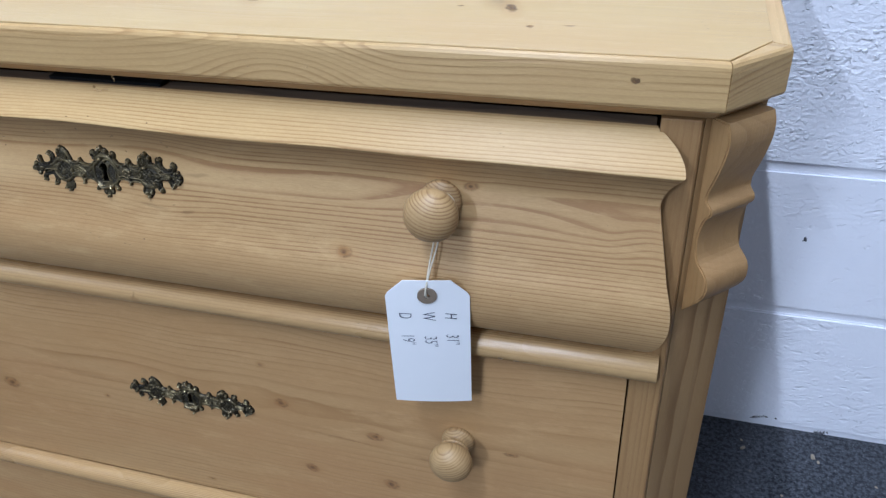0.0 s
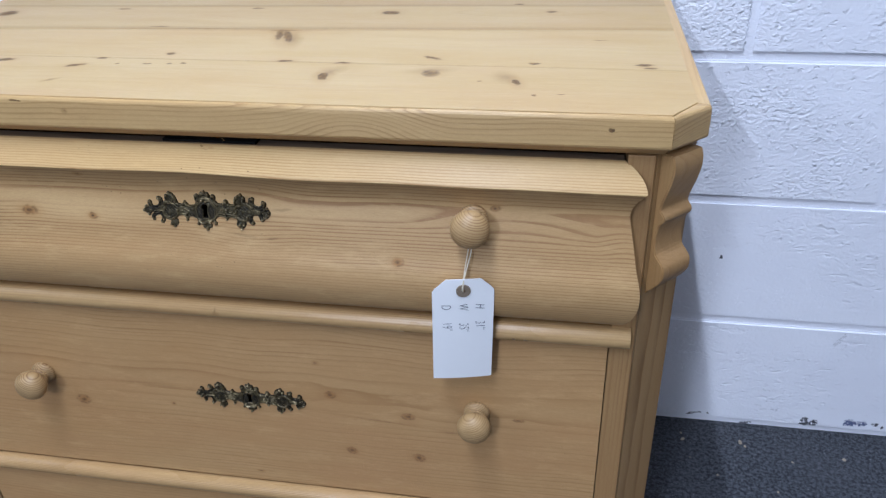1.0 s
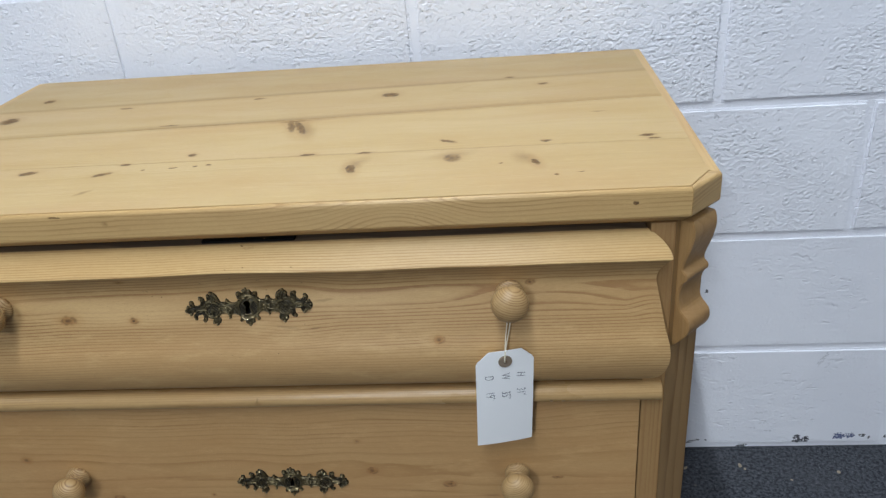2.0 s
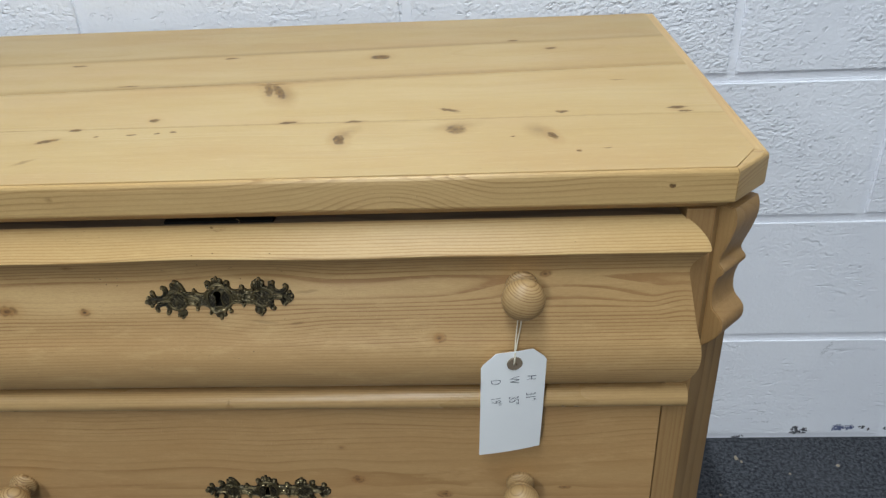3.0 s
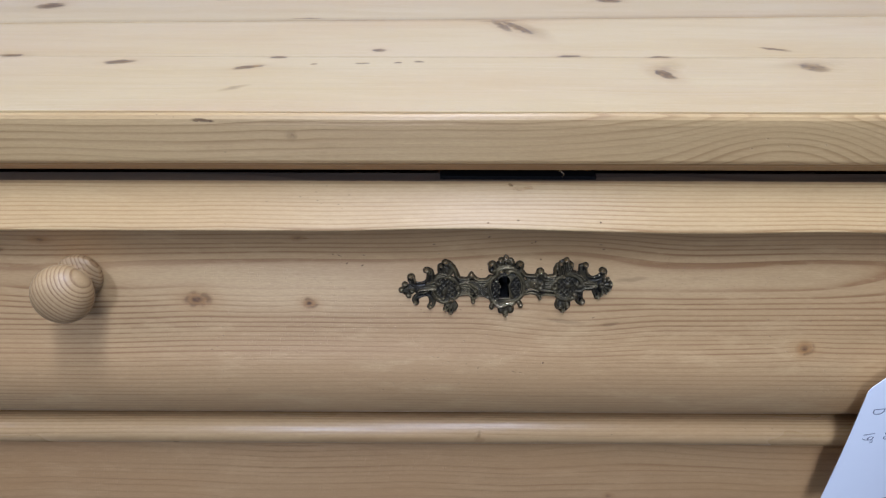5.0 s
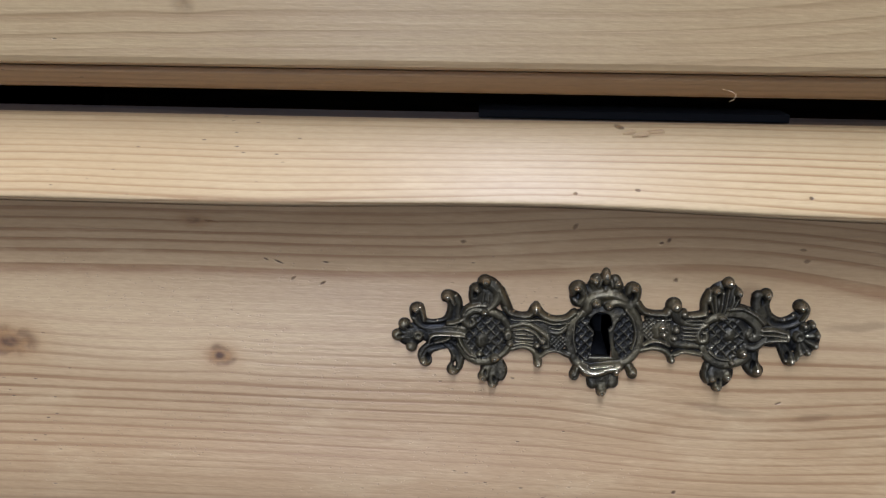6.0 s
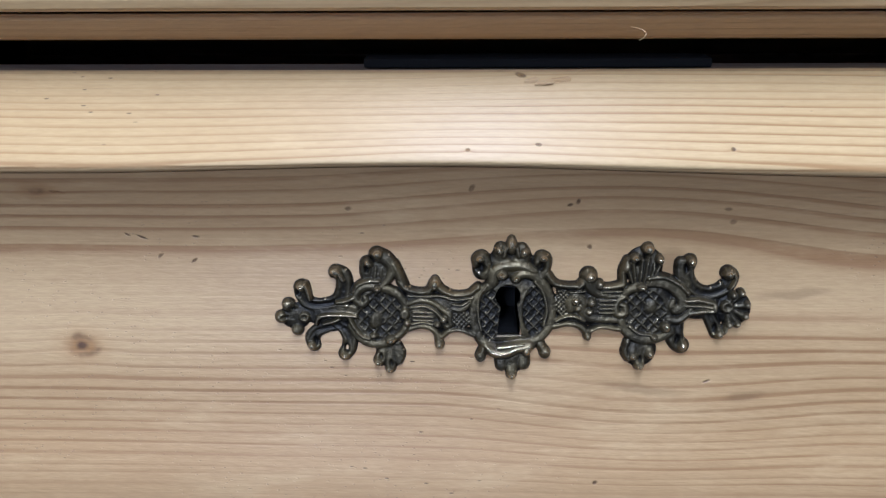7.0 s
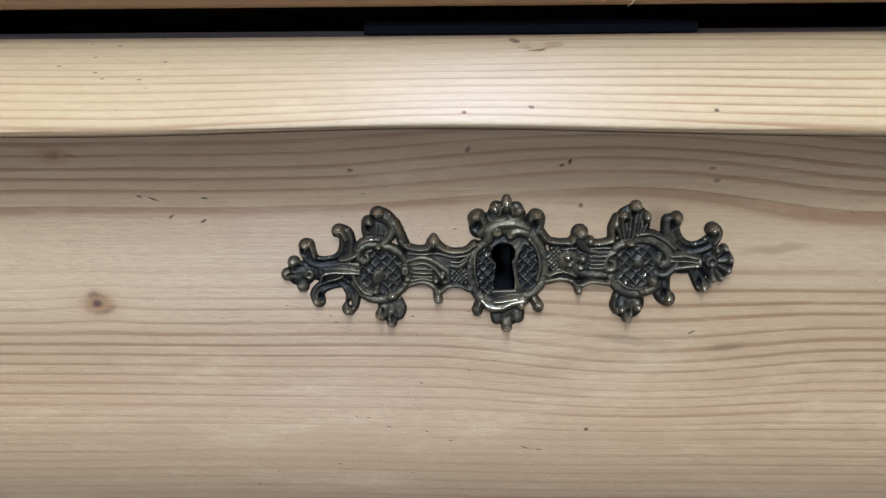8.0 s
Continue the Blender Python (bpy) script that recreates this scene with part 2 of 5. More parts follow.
TOP_MARKS_A = ((0.111, 0.324, 0.0105, 0.0085, 0, 1), (0.260, 0.374, 0.006, 0.003, 0, .8), (0.301, 0.337, 0.006, 0.004, 0, .9),
               (-0.237, 0.327, 0.008, 0.0035, 0, .8), (-0.370, 0.380, 0.0075, 0.0075, 5, .9), (-0.380, 0.297, 0.0115, 0.0125, 10, .95),
               (-0.062, 0.338, 0.007, 0.003, 0, .8), (0.020, 0.214, 0.0050, 0.026, 22, .85), (0.008, 0.222, 0.0045, 0.022, 14, .75), (0.028, 0.205, 0.012, 0.030, 22, .25), (0.008, 0.238, 0.020, 0.0035, 2, .6),
               (0.0, 0.2457, 0.75, 0.0095, 2.7, .20), (-0.10, 0.2400, 0.10, 0.003, 2.7, .35), (0.0, 0.3545, 0.75, 0.0080, 2.7, .22))
TOP_MARKS_B = ((0.048, 0.125, 0.0080, 0.0034, 0, .95), (0.108, 0.123, 0.008, 0.003, 0, .9), (0.101, 0.080, 0.0045, 0.0115, 12, 1),
               (0.193, 0.146, 0.0100, 0.0036, -30, .8), (0.200, 0.097, 0.0085, 0.0105, 10, .72), (0.281, 0.077, 0.0034, 0.0085, 14, 1),
               (0.294, 0.134, 0.006, 0.003, 0, .8), (0.396, 0.136, 0.009, 0.003, 5, .9), (0.401, 0.127, 0.007, 0.0025, 0, .85),
               (0.357, 0.219, 0.009, 0.0015, 0, .5), (0.299, 0.043, 0.0022, 0.0022, 0, .95))
TOP_MARKS_D = ((0.248, 0.077, 0.0016, 0.0016, 0, .95), (0.322, 0.047, 0.004, 0.0008, 0, .8),
               (0.10, 0.1222, 0.75, 0.0026, -0.1, .20), (0.27, 0.090, 0.012, 0.020, 20, .22), (0.105, 0.094, 0.010, 0.022, -30, .22), (0.20, 0.105, 0.028, 0.010, 15, .18))
TOP_MARKS_C = ((-0.081, 0.141, 0.005, 0.004, 0, .9), (-0.146, 0.121, 0.006, 0.003, 0, .9), (-0.161, 0.096, 0.010, 0.004, 25, .85),
               (-0.248, 0.108, 0.0095, 0.0050, 14, .9), (-0.328, 0.125, 0.0080, 0.0048, 0, .9), (-0.148, 0.246, 0.012, 0.0025, 0, .7),
               (-0.206, 0.123, 0.022, 0.002, 0, .35), (-0.089, 0.105, 0.005, 0.002, 0, .8), (-0.066, 0.107, 0.003, 0.002, 0, .8),
               (-0.052, 0.109, 0.004, 0.002, 0, .8), (-0.159, 0.050, 0.010, 0.003, 40, .35), (-0.120, 0.103, 0.002, 0.002, 0, .8))
DRAWER_MARKS = ((-0.183, 0.673, 0.009, 0.005, 0, .9), (-0.116, 0.671, 0.0050, 0.0034, 0, .95), (0.183, 0.6435, 0.006, 0.0045, 0, .9),
                (0.271, 0.698, 0.005, 0.0035, 10, .8), (-0.119, 0.7155, 0.0055, 0.0030, 0, .55), (-0.114, 0.7150, 0.0022, 0.0005, -8, .95), (-0.310, 0.675, 0.008, 0.005, 0, .9),
                (-0.268, 0.713, 0.008, 0.004, 0, .6), (-0.298, 0.705, 0.007, 0.002, 0, .7))
DRAWER_NICKS = ((0.0170, 0.7125, 0.0007, 0.0009, -20, 1), (0.0150, 0.7112, 0.0008, 0.0005, 40, .9), (-0.010, 0.7165, 0.0007, 0.0011, 0, .7), (-0.097, 0.7010, 0.0016, 0.0004, -28, 1),
                (-0.101, 0.7018, 0.0008, 0.0004, -20, .8), (-0.0825, 0.7010, 0.0011, 0.0004, -15, .9), (-0.084, 0.6945, 0.0009, 0.0004, 30, 1), (-0.093, 0.6955, 0.0010, 0.0004, 30, .8),
                (-0.041, 0.7100, 0.0009, 0.0005, 0, .7), (0.055, 0.7100, 0.0011, 0.0006, 0, .6), (0.057, 0.7060, 0.0012, 0.0007, 10, .6), (0.021, 0.6990, 0.0007, 0.0006, 0, .8))
DRAWER_STAINS = ((0.025, 0.6335, 0.0007, 0.0007, 0, 1), (0.011, 0.6275, 0.0010, 0.0003, 0, .8), (0.007, 0.6280, 0.0012, 0.0003, -10, .7), (0.054, 0.6622, 0.0010, 0.0004, 10, .8),
                (0.0435, 0.6940, 0.0050, 0.0042, -20, .45), (0.040, 0.6915, 0.0060, 0.0030, 0, .55), (0.075, 0.6860, 0.0100, 0.0016, 6, .35), (0.064, 0.6580, 0.0060, 0.0014, 8, .40), (0.036, 0.6600, 0.0120, 0.0016, -8, .30))
LOWER_MARKS = ((-0.206, 0.418, 0.009, 0.007, 0, .8), (0.094, 0.459, 0.007, 0.0055, 0, .9), (0.082, 0.501, 0.005, 0.004, 0, .45),
               (0.112, 0.380, 0.007, 0.005, -20, .9), (0.188, 0.379, 0.008, 0.006, -10, .85), (0.178, 0.438, 0.008, 0.005, 0, .85),
               (0.296, 0.447, 0.007, 0.0025, 0, .7), (-0.093, 0.425, 0.004, 0.003, 0, .6), (-0.003, 0.332, 0.006, 0.0025, 0, .6),
               (0.150, 0.428, 0.085, 0.0022, -4, .30), (0.225, 0.421, 0.022, 0.0045, -3, .28), (-0.13, 0.452, 0.06, 0.003, 2, .18), (-0.300, 0.480, 0.008, 0.006, 0, .6))

BOARD_MARKS = TOP_MARKS_A + TOP_MARKS_B + TOP_MARKS_D + TOP_MARKS_C
# board_tone scales each board's colour, darker towards the back
pine_boards = [pine("pine_board", "x", (0.24 + 0.05 * k, 0.70), 75.0, marks=[m for m in BOARD_MARKS if low - 0.012 < m[1] < high + 0.012], flat="xy",
                    pale=(0.530 * board_tone, 0.394 * board_tone, 0.186 * board_tone), late=(0.455 * board_tone, 0.316 * board_tone, 0.133 * board_tone), wander=0.02, rough=0.38, contrast=0.42, blotch=0.6, drift=0.7)
               for k, (low, high, board_tone) in enumerate(((0.0, 0.123, 1.0), (0.122, 0.250, 0.985), (0.24, 0.365, 0.93), (0.34, 0.49, 0.86)))]
pine_edge = pine("pine_edge", "x", (0.050, 0.725), 330.0, wander=0.010, rough=0.40, contrast=1.1, pale=(0.511, 0.356, 0.158), late=(0.326, 0.203, 0.0804),
                 marks=((0.364, 0.774, 0.0022, 0.0022, 0, 1), (-0.345, 0.776, 0.002, 0.003, 0, .9), (-0.165, 0.7835, 0.006, 0.001, 0, .8), (-0.118, 0.7745, 0.0035, 0.003, 0, .35)),
                 swells=((0.155, 0.762, 0.085, 0.050, -0.014),))
pine_corner = pine("pine_corner", "x", (0.10, 0.40), 300.0, wander=0.004, rough=0.40, pale=(0.511, 0.354, 0.162), late=(0.349, 0.219, 0.0886))
pine_side = pine("pine_side", "y", (0.75, 0.55), 260.0, wander=0.006, rough=0.40, pale=(0.566, 0.398, 0.182), late=(0.396, 0.253, 0.103))
pine_drawer = pine("pine_drawer", "x", (0.021, 0.684), 225.0, marks=DRAWER_MARKS, nicks=DRAWER_NICKS + DRAWER_STAINS, wander=0.0050, rough=0.40, eyes=True, jitter=0.0025, contrast=3.9, lean=0.55, uneven=1.7, heart=0.007, blotch=0.5, broad=4.5, fade=(0.628, 0.676, 0.24), sapwood=((-0.125, 0.6790, 0.130, 0.020, 0.85), (-0.22, 0.690, 0.10, 0.012, 0.4), (0.10, 0.684, 0.11, 0.012, 0.5)),
                   pale=(0.507, 0.345, 0.158), late=(0.282, 0.152, 0.0600),
                   waves=((0.030, 0.714, 0.085, 0.034, -0.0095), (0.040, 0.654, 0.062, 0.028, 0.0080), (-0.17, 0.650, 0.12, 0.03, -0.0025), (0.20, 0.640, 0.10, 0.03, -0.0030)),
                   swells=((0.385, 0.672, 0.030, 0.022, 0.006), (0.290, 0.682, 0.120, 0.018, 0.0078)))
pine_lip = pine("pine_lip", "x", (0.30, 0.62), 800.0, wander=0.0018, rough=0.47, pale=(0.511, 0.361, 0.163), late=(0.327, 0.187, 0.0672), contrast=1.25, broad=3.5, jitter=0.001,
                marks=((0.0025, 0.7416, 0.0014, 0.0005, -10, .9), (0.052, 0.7270, 0.0006, 0.0004, 0, .9), (-0.011, 0.727, 0.0006, 0.0004, 0, .8), (0.006, 0.728, 0.0008, 0.0003, 0, .7)))
pine_lower = pine("pine_lower", "x", (0.060, 0.462), 215.0, marks=LOWER_MARKS, wander=0.016, rough=0.44, drift=0.75, broad=3.0, uneven=2.0,
                  pale=(0.468, 0.298, 0.132), late=(0.320, 0.180, 0.0680), contrast=0.85, blotch=0.75, eyes=True, jitter=0.0025)
pine_bead = pine("pine_bead", "x", (0.25, 0.60), 560.0, wander=0.004, rough=0.29, pale=(0.503, 0.346, 0.162), late=(0.305, 0.177, 0.0689), contrast=1.3,
                 marks=((-0.012, 0.567, 0.0012, 0.004, 0, .4), (0.290, 0.560, 0.002, 0.002, 0, .9), (0.302, 0.559, 0.002, 0.002, 0, .9), (-0.215, 0.559, 0.002, 0.002, 0, .8)))
# the overhang's shade on posts and brackets is put into their darker pine
pine_post_shaded = pine("pine_post_shaded", "z", (0.30, 0.12), 330.0, wander=0.008, rough=0.45, pale=(0.340, 0.217, 0.096), late=(0.205, 0.116, 0.045), contrast=0.9, blotch=0.6)
pine_bracket_shaded = pine("pine_bracket_shaded", "z", (0.38, 0.10), 240.0, wander=0.010, rough=0.42, pale=(0.400, 0.258, 0.114), late=(0.270, 0.158, 0.064), contrast=0.7, blotch=0.7)
pine_knob = pine("pine_knob", "y", (0.034, 0.020), 430.0, wander=0.002, rough=0.40, pale=(0.443, 0.307, 0.148), late=(0.205, 0.115, 0.0451), contrast=1.7)
pine_under = pine("pine_under", "x", (0.20, 0.70), 520.0, wander=0.004, rough=0.45, pale=(0.410, 0.262, 0.110), late=(0.250, 0.145, 0.055), contrast=0.9, blotch=0.6)
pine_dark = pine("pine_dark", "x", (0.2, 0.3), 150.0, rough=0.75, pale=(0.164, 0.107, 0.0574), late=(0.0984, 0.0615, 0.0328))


def brass_material():
    """Cast brass: patina and painted crease shade in the hollows, olive-brown on the flats, wear and painted glints on
    the high points.
    """
    n = Nodes("antique_brass")
    p = n.here()
    x, y, z = n.split(p)
    grime = n.noise(n.scaled(p, 900, 900, 900), 1.0, 3.0, 0.6)
    cloud = n.noise(n.scaled(p, 110, 110, 110), 1.0, 2.0)
    high = n.math("ADD", z, n.math("MULTIPLY", n.math("SUBTRACT", grime, 0.5), 0.0012))
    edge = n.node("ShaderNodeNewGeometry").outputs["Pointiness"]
    # rubbed wear, with glints along convex edges put into the colour
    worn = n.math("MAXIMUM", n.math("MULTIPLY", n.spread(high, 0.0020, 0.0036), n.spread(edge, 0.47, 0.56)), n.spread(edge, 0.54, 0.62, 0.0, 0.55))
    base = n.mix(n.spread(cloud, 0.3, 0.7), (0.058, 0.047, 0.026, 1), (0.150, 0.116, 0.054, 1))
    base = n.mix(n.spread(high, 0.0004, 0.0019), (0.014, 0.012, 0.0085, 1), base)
    # crease shade put into the colour over the dark patina
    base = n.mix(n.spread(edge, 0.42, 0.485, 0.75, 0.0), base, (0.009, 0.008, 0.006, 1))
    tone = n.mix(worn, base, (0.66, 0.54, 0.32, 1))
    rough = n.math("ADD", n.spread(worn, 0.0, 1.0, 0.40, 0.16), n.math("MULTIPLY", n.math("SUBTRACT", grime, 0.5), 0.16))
    return n.surface(tone, rough, n.spread(worn, 0.0, 1.0, 0.7, 1.0), n.bump(grime, 0.5, 0.0006))


def steel_material():
    n = Nodes("black_steel")
    p = n.here()
    g = n.noise(n.scaled(p, 60, 400, 400), 1.0, 3.0)
    return n.surface(n.mix(g, (0.003, 0.003, 0.003, 1), (0.008, 0.0075, 0.007, 1)), n.spread(g, 0.2, 0.8, 0.75, 0.95), 0.0, None, 0.12)


def card_material():
    n = Nodes("white_card")
    p = n.here()
    g = n.noise(n.scaled(p, 900, 900, 900), 1.0, 3.0)
    c = n.noise(n.scaled(p, 40, 40, 40), 1.0, 2.0)
    return n.surface(n.mix(c, (0.85, 0.855, 0.87, 1), (0.88, 0.885, 0.89, 1)), 0.62, 0.0, n.bump(g, 0.15, 0.0002))


def plain_fibre(name, tone, dark, scale, rough):
    n = Nodes(name)
    g = n.noise(n.scaled(n.here(), scale, scale, scale), 1.0, 3.0, 0.6)
    return n.surface(n.mix(g, (*dark, 1), (*tone, 1)), rough, 0.0, n.bump(g, 0.3, 0.0004))


def masonry_material(name, mortar):
    """Thick white masonry paint over pitted concrete, with scuffs where it meets the floor."""
    n = Nodes(name)
    p = n.place()
    shift = n.math("MULTIPLY", n.chance(), 7.0)
    x, y, z = n.split(p)
    q = n.join(n.math("ADD", x, shift), y, z)
    coarse = n.noise(q, 26.0, 2.0, 0.5)
    grit = n.noise(n.scaled(q, 0.85, 1.0, 1.05), 205.0, 1.0, 0.5)
    fine = n.noise(q, 430.0, 2.0, 0.5)
    where = n.spread(n.noise(q, 8.0, 3.0), 0.36, 0.60)
    worn = n.spread(z, 0.20, 0.74, 0.55, 1.0)
    rugged = n.math("MULTIPLY", n.math("ADD", 0.7, n.math("MULTIPLY", n.chance(), 0.4)), worn)
    crumb = n.math("MULTIPLY", n.spread(grit, 0.25, 0.85, 0.0, 1.0, False), n.math("ADD", 0.40, n.math("MULTIPLY", where, 0.60)))
    pits = n.node("ShaderNodeTexVoronoi", feature="F1")
    n.put(pits.inputs["Vector"], n.vec("ADD", n.scaled(q, 0.7, 1.0, 1.0), n.vec("SCALE", n.join(grit, fine, grit), scale=0.012)))
    pits.inputs["Scale"].default_value = 120.0
    some = n.spread(n.split(pits.outputs["Color"])[0], 0.72, 0.82)
    pit = n.math("MULTIPLY", n.spread(pits.outputs["Distance"], 0.10, 0.40, 1.0, 0.0), some)
    scar = n.math("MULTIPLY", n.spread(n.noise(n.scaled(q, 0.55, 1.0, 1.3), 75.0, 2.0, 0.5), 0.60, 0.68), n.spread(where, 0.4, 0.8))
    grains = n.node("ShaderNodeTexVoronoi", feature="SMOOTH_F1")
    n.put(grains.inputs["Vector"], n.vec("ADD", n.scaled(q, 0.8, 1.0, 1.0), n.vec("SCALE", n.join(fine, grit, fine), scale=0.006)))
    grains.inputs["Scale"].default_value = 150.0
    grains.inputs["Smoothness"].default_value = 0.4
    grain = n.math("MULTIPLY", n.spread(grains.outputs["Distance"], 0.05, 0.50, 1.0, 0.0), n.spread(n.split(grains.outputs["Color"])[1], 0.35, 0.65))
    height = n.math("ADD", n.math("MULTIPLY", crumb, 0.42), n.math("MULTIPLY", fine, 0.06))
    height = n.math("ADD", height, n.math("MULTIPLY", grain, n.math("ADD", 0.12, n.math("MULTIPLY", where, 0.30))))
    height = n.math("SUBTRACT", height, n.math("MULTIPLY", pit, 0.35))
    height = n.math("MULTIPLY", height, rugged)
    height = n.math("ADD", height, n.math("SUBTRACT", n.math("MULTIPLY", coarse, 0.5), n.math("MULTIPLY", scar, 0.22)))
    if mortar:
        height = n.math("MULTIPLY", height, 0.35)
    dirt = n.noise(q, 5.0, 4.0, 0.6)
    tone = n.mix(n.spread(dirt, 0.3, 0.75), (0.84, 0.855, 0.92, 1), (0.79, 0.805, 0.875, 1))
    wob = n.node("ShaderNodeTexNoise")
    n.put(wob.inputs["Vector"], p)
    wob.inputs["Scale"].default_value = 150
    wob.inputs["Detail"].default_value = 4
    jig = n.vec("ADD", p, n.vec("SCALE", n.vec("SUBTRACT", wob.outputs["Color"], (0.5, 0.5, 0.5)), scale=0.014))
    flake = n.spread(n.noise(p, 300.0, 3.0, 0.6), 0.36, 0.60, 0.25, 1.25)
    black = n.stamps(jig, ((0.578, 0.016, 0.013, 0.0032, 24, .9), (0.592, 0.0225, 0.006, 0.0022, 5, 1), (0.608, 0.020, 0.0026, 0.0026, 0, .9), (0.677, 0.003, 0.014, 0.0035, 0, .9),
                           (0.776, 0.024, 0.008, 0.006, 0, .9), (0.782, 0.014, 0.014, 0.006, 0, 1), (0.792, 0.022, 0.006, 0.008, 0, .85), (0.583, 0.352, 0.0034, 0.0040, 0, 1),
                           (0.894, 0.027, 0.006, 0.004, 0, .7), (0.905, 0.022, 0.005, 0.004, 0, .6), (0.95, 0.02, 0.02, 0.006, 0, .8), (-0.62, 0.015, 0.02, 0.006, 0, .8)), "xz")[0]
    blue = n.stamps(jig, ((0.853, 0.026, 0.014, 0.0095, 0, 1), (0.872, 0.027, 0.010, 0.006, 0, .9), (0.790, 0.017, 0.010, 0.008, 0, .5)), "xz")[0]
    # grey scuffs, plus thin shadow lines of small scratches put into the colour
    grey = n.stamps(jig, ((0.797, 0.205, 0.020, 0.005, 62, .55), (0.806, 0.190, 0.018, 0.004, 75, .35), (0.743, 0.158, 0.016, 0.0016, 0, .6), (0.701, 0.085, 0.020, 0.0025, 0, .45),
                          (0.712, 0.060, 0.014, 0.0022, 0, .5), (0.690, 0.048, 0.010, 0.0030, 0, .5), (0.722, 0.042, 0.008, 0.0030, 0, .5), (0.84, 0.17, 0.02, 0.02, 20, .18)), "xz")[0]
    black, blue, grey = (n.spread(n.math("MULTIPLY", m, flake), 0.30, 0.52, 0.0, top) for m, top in ((black, 0.95), (blue, 0.95), (grey, 0.45)))
    tone = n.mix(grey, tone, (0.40, 0.41, 0.45, 1))
    tone = n.mix(blue, tone, (0.050, 0.070, 0.190, 1))
    tone = n.mix(black, tone, (0.045, 0.045, 0.055, 1))
    return n.surface(tone, n.spread(dirt, 0.2, 0.8, 0.42, 0.6), 0.0, n.bump(height, 0.95, 0.0032))


def carpet_material():
    n = Nodes("grey_blue_carpet")
    p = n.here()
    pile = n.noise(p, 420.0, 3.0, 0.7)
    fleck = n.noise(p, 165.0, 4.0, 0.75)
    wear = n.noise(p, 6.0, 4.0, 0.6)
    tone = n.mix(n.spread(fleck, 0.36, 0.66), (0.020, 0.023, 0.029, 1), (0.100, 0.106, 0.122, 1))
    bright = n.noise(n.vec("ADD", p, (3.1, 1.7, 0.0)), 260.0, 1.0, 0.5)
    tone = n.mix(n.spread(bright, 0.64, 0.76, 0.0, 0.5), tone, (0.25, 0.26, 0.28, 1))
    tone = n.mix(n.spread(wear, 0.35, 0.8, 0.0, 0.35), tone, (0.085, 0.088, 0.10, 1))
    lint = n.node("ShaderNodeTexVoronoi", feature="F1")
    n.put(lint.inputs["Vector"], p)
    lint.inputs["Scale"].default_value = 24.0
    crumb = n.math("MULTIPLY", n.spread(lint.outputs["Distance"], 0.03, 0.075, 1.0, 0.0), n.spread(n.noise(p, 7.0), 0.5, 0.56))
    tone = n.mix(n.math("MULTIPLY", crumb, 0.6), tone, (0.30, 0.27, 0.22, 1))
    return n.surface(tone, 0.95, 0.0, n.bump(pile, 0.8, 0.003), 0.15)


def plaster_material():
    n = Nodes("painted_plaster")
    p = n.place()
    g = n.noise(p, 3.0, 4.0)
    f = n.noise(p, 120.0, 3.0)
    return n.surface(n.mix(g, (0.25, 0.255, 0.265, 1), (0.30, 0.305, 0.315, 1)), 0.75, 0.0, n.bump(f, 0.2, 0.001))


def plain_material(name, colour, rough, metal=0.0):
    n = Nodes(name)
    g = n.noise(n.here(), 40.0, 3.0)
    dark = tuple(c * 0.9 for c in colour)
    return n.surface(n.mix(g, (*dark, 1), (*colour, 1)), rough, metal)


def tube_material():
    n = Nodes("lit_tube")
    n.put(n.bsdf.inputs["Emission Color"], (1.0, 0.96, 0.9, 1))
    n.put(n.bsdf.inputs["Emission Strength"], 4.0)
    return n.surface((0.9, 0.9, 0.9, 1), 0.4)


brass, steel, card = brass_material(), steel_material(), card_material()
twine = plain_fibre("cotton_twine", (0.80, 0.75, 0.62), (0.55, 0.49, 0.37), 2500, 0.9)
kraft = plain_fibre("brown_fibre_ring", (0.25, 0.195, 0.14), (0.17, 0.13, 0.09), 1400, 0.85)
ink = plain_fibre("blue_black_ink", (0.035, 0.04, 0.085), (0.02, 0.025, 0.06), 900, 0.6)
block_paint, mortar_paint = masonry_material("painted_block", False), masonry_material("painted_mortar", True)
carpet, plaster = carpet_material(), plaster_material()
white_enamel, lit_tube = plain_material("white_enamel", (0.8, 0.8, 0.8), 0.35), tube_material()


# ---------------------------------------------------------------- building helpers
def smooth_curve(points, steps):
    """Points on a Catmull-Rom curve through the given ones, of any dimension."""
    p = np.array(points, float)
    p = np.vstack([2 * p[0] - p[1], p, 2 * p[-1] - p[-2]])
    t = np.linspace(0, 1, steps, endpoint=False)[:, None]
    out = []
    for i in range(1, len(p) - 2):
        a, b, c, d = p[i - 1], p[i], p[i + 1], p[i + 2]
        out.append(0.5 * (2 * b + (c - a) * t + (2 * a - 5 * b + 4 * c - d) * t * t + (3 * b - a - 3 * c + d) * t ** 3))
    return np.vstack(out + [p[-2][None]])


def part(name, bm, material, parent, label="", smooth=False, crease=0.0):
    """Links a bmesh as one mesh object under a thing or under a part."""
    mesh = bpy.data.meshes.new(name)
    bmesh.ops.recalc_face_normals(bm, faces=bm.faces)
    bm.to_mesh(mesh)
    bm.free()
    ob = part_mesh(name, mesh, material, parent, label, smooth)
    if crease:
        mesh.set_sharp_from_angle(angle=radians(crease))
    return ob


def part_mesh(name, mesh, material, parent, label="", smooth=False):
    if not mesh.materials:
        mesh.materials.append(material)
    if smooth:
        mesh.shade_smooth()
    ob = new(name, mesh)
    ob.parent = parent
    return tagged(ob, label) if label else ob


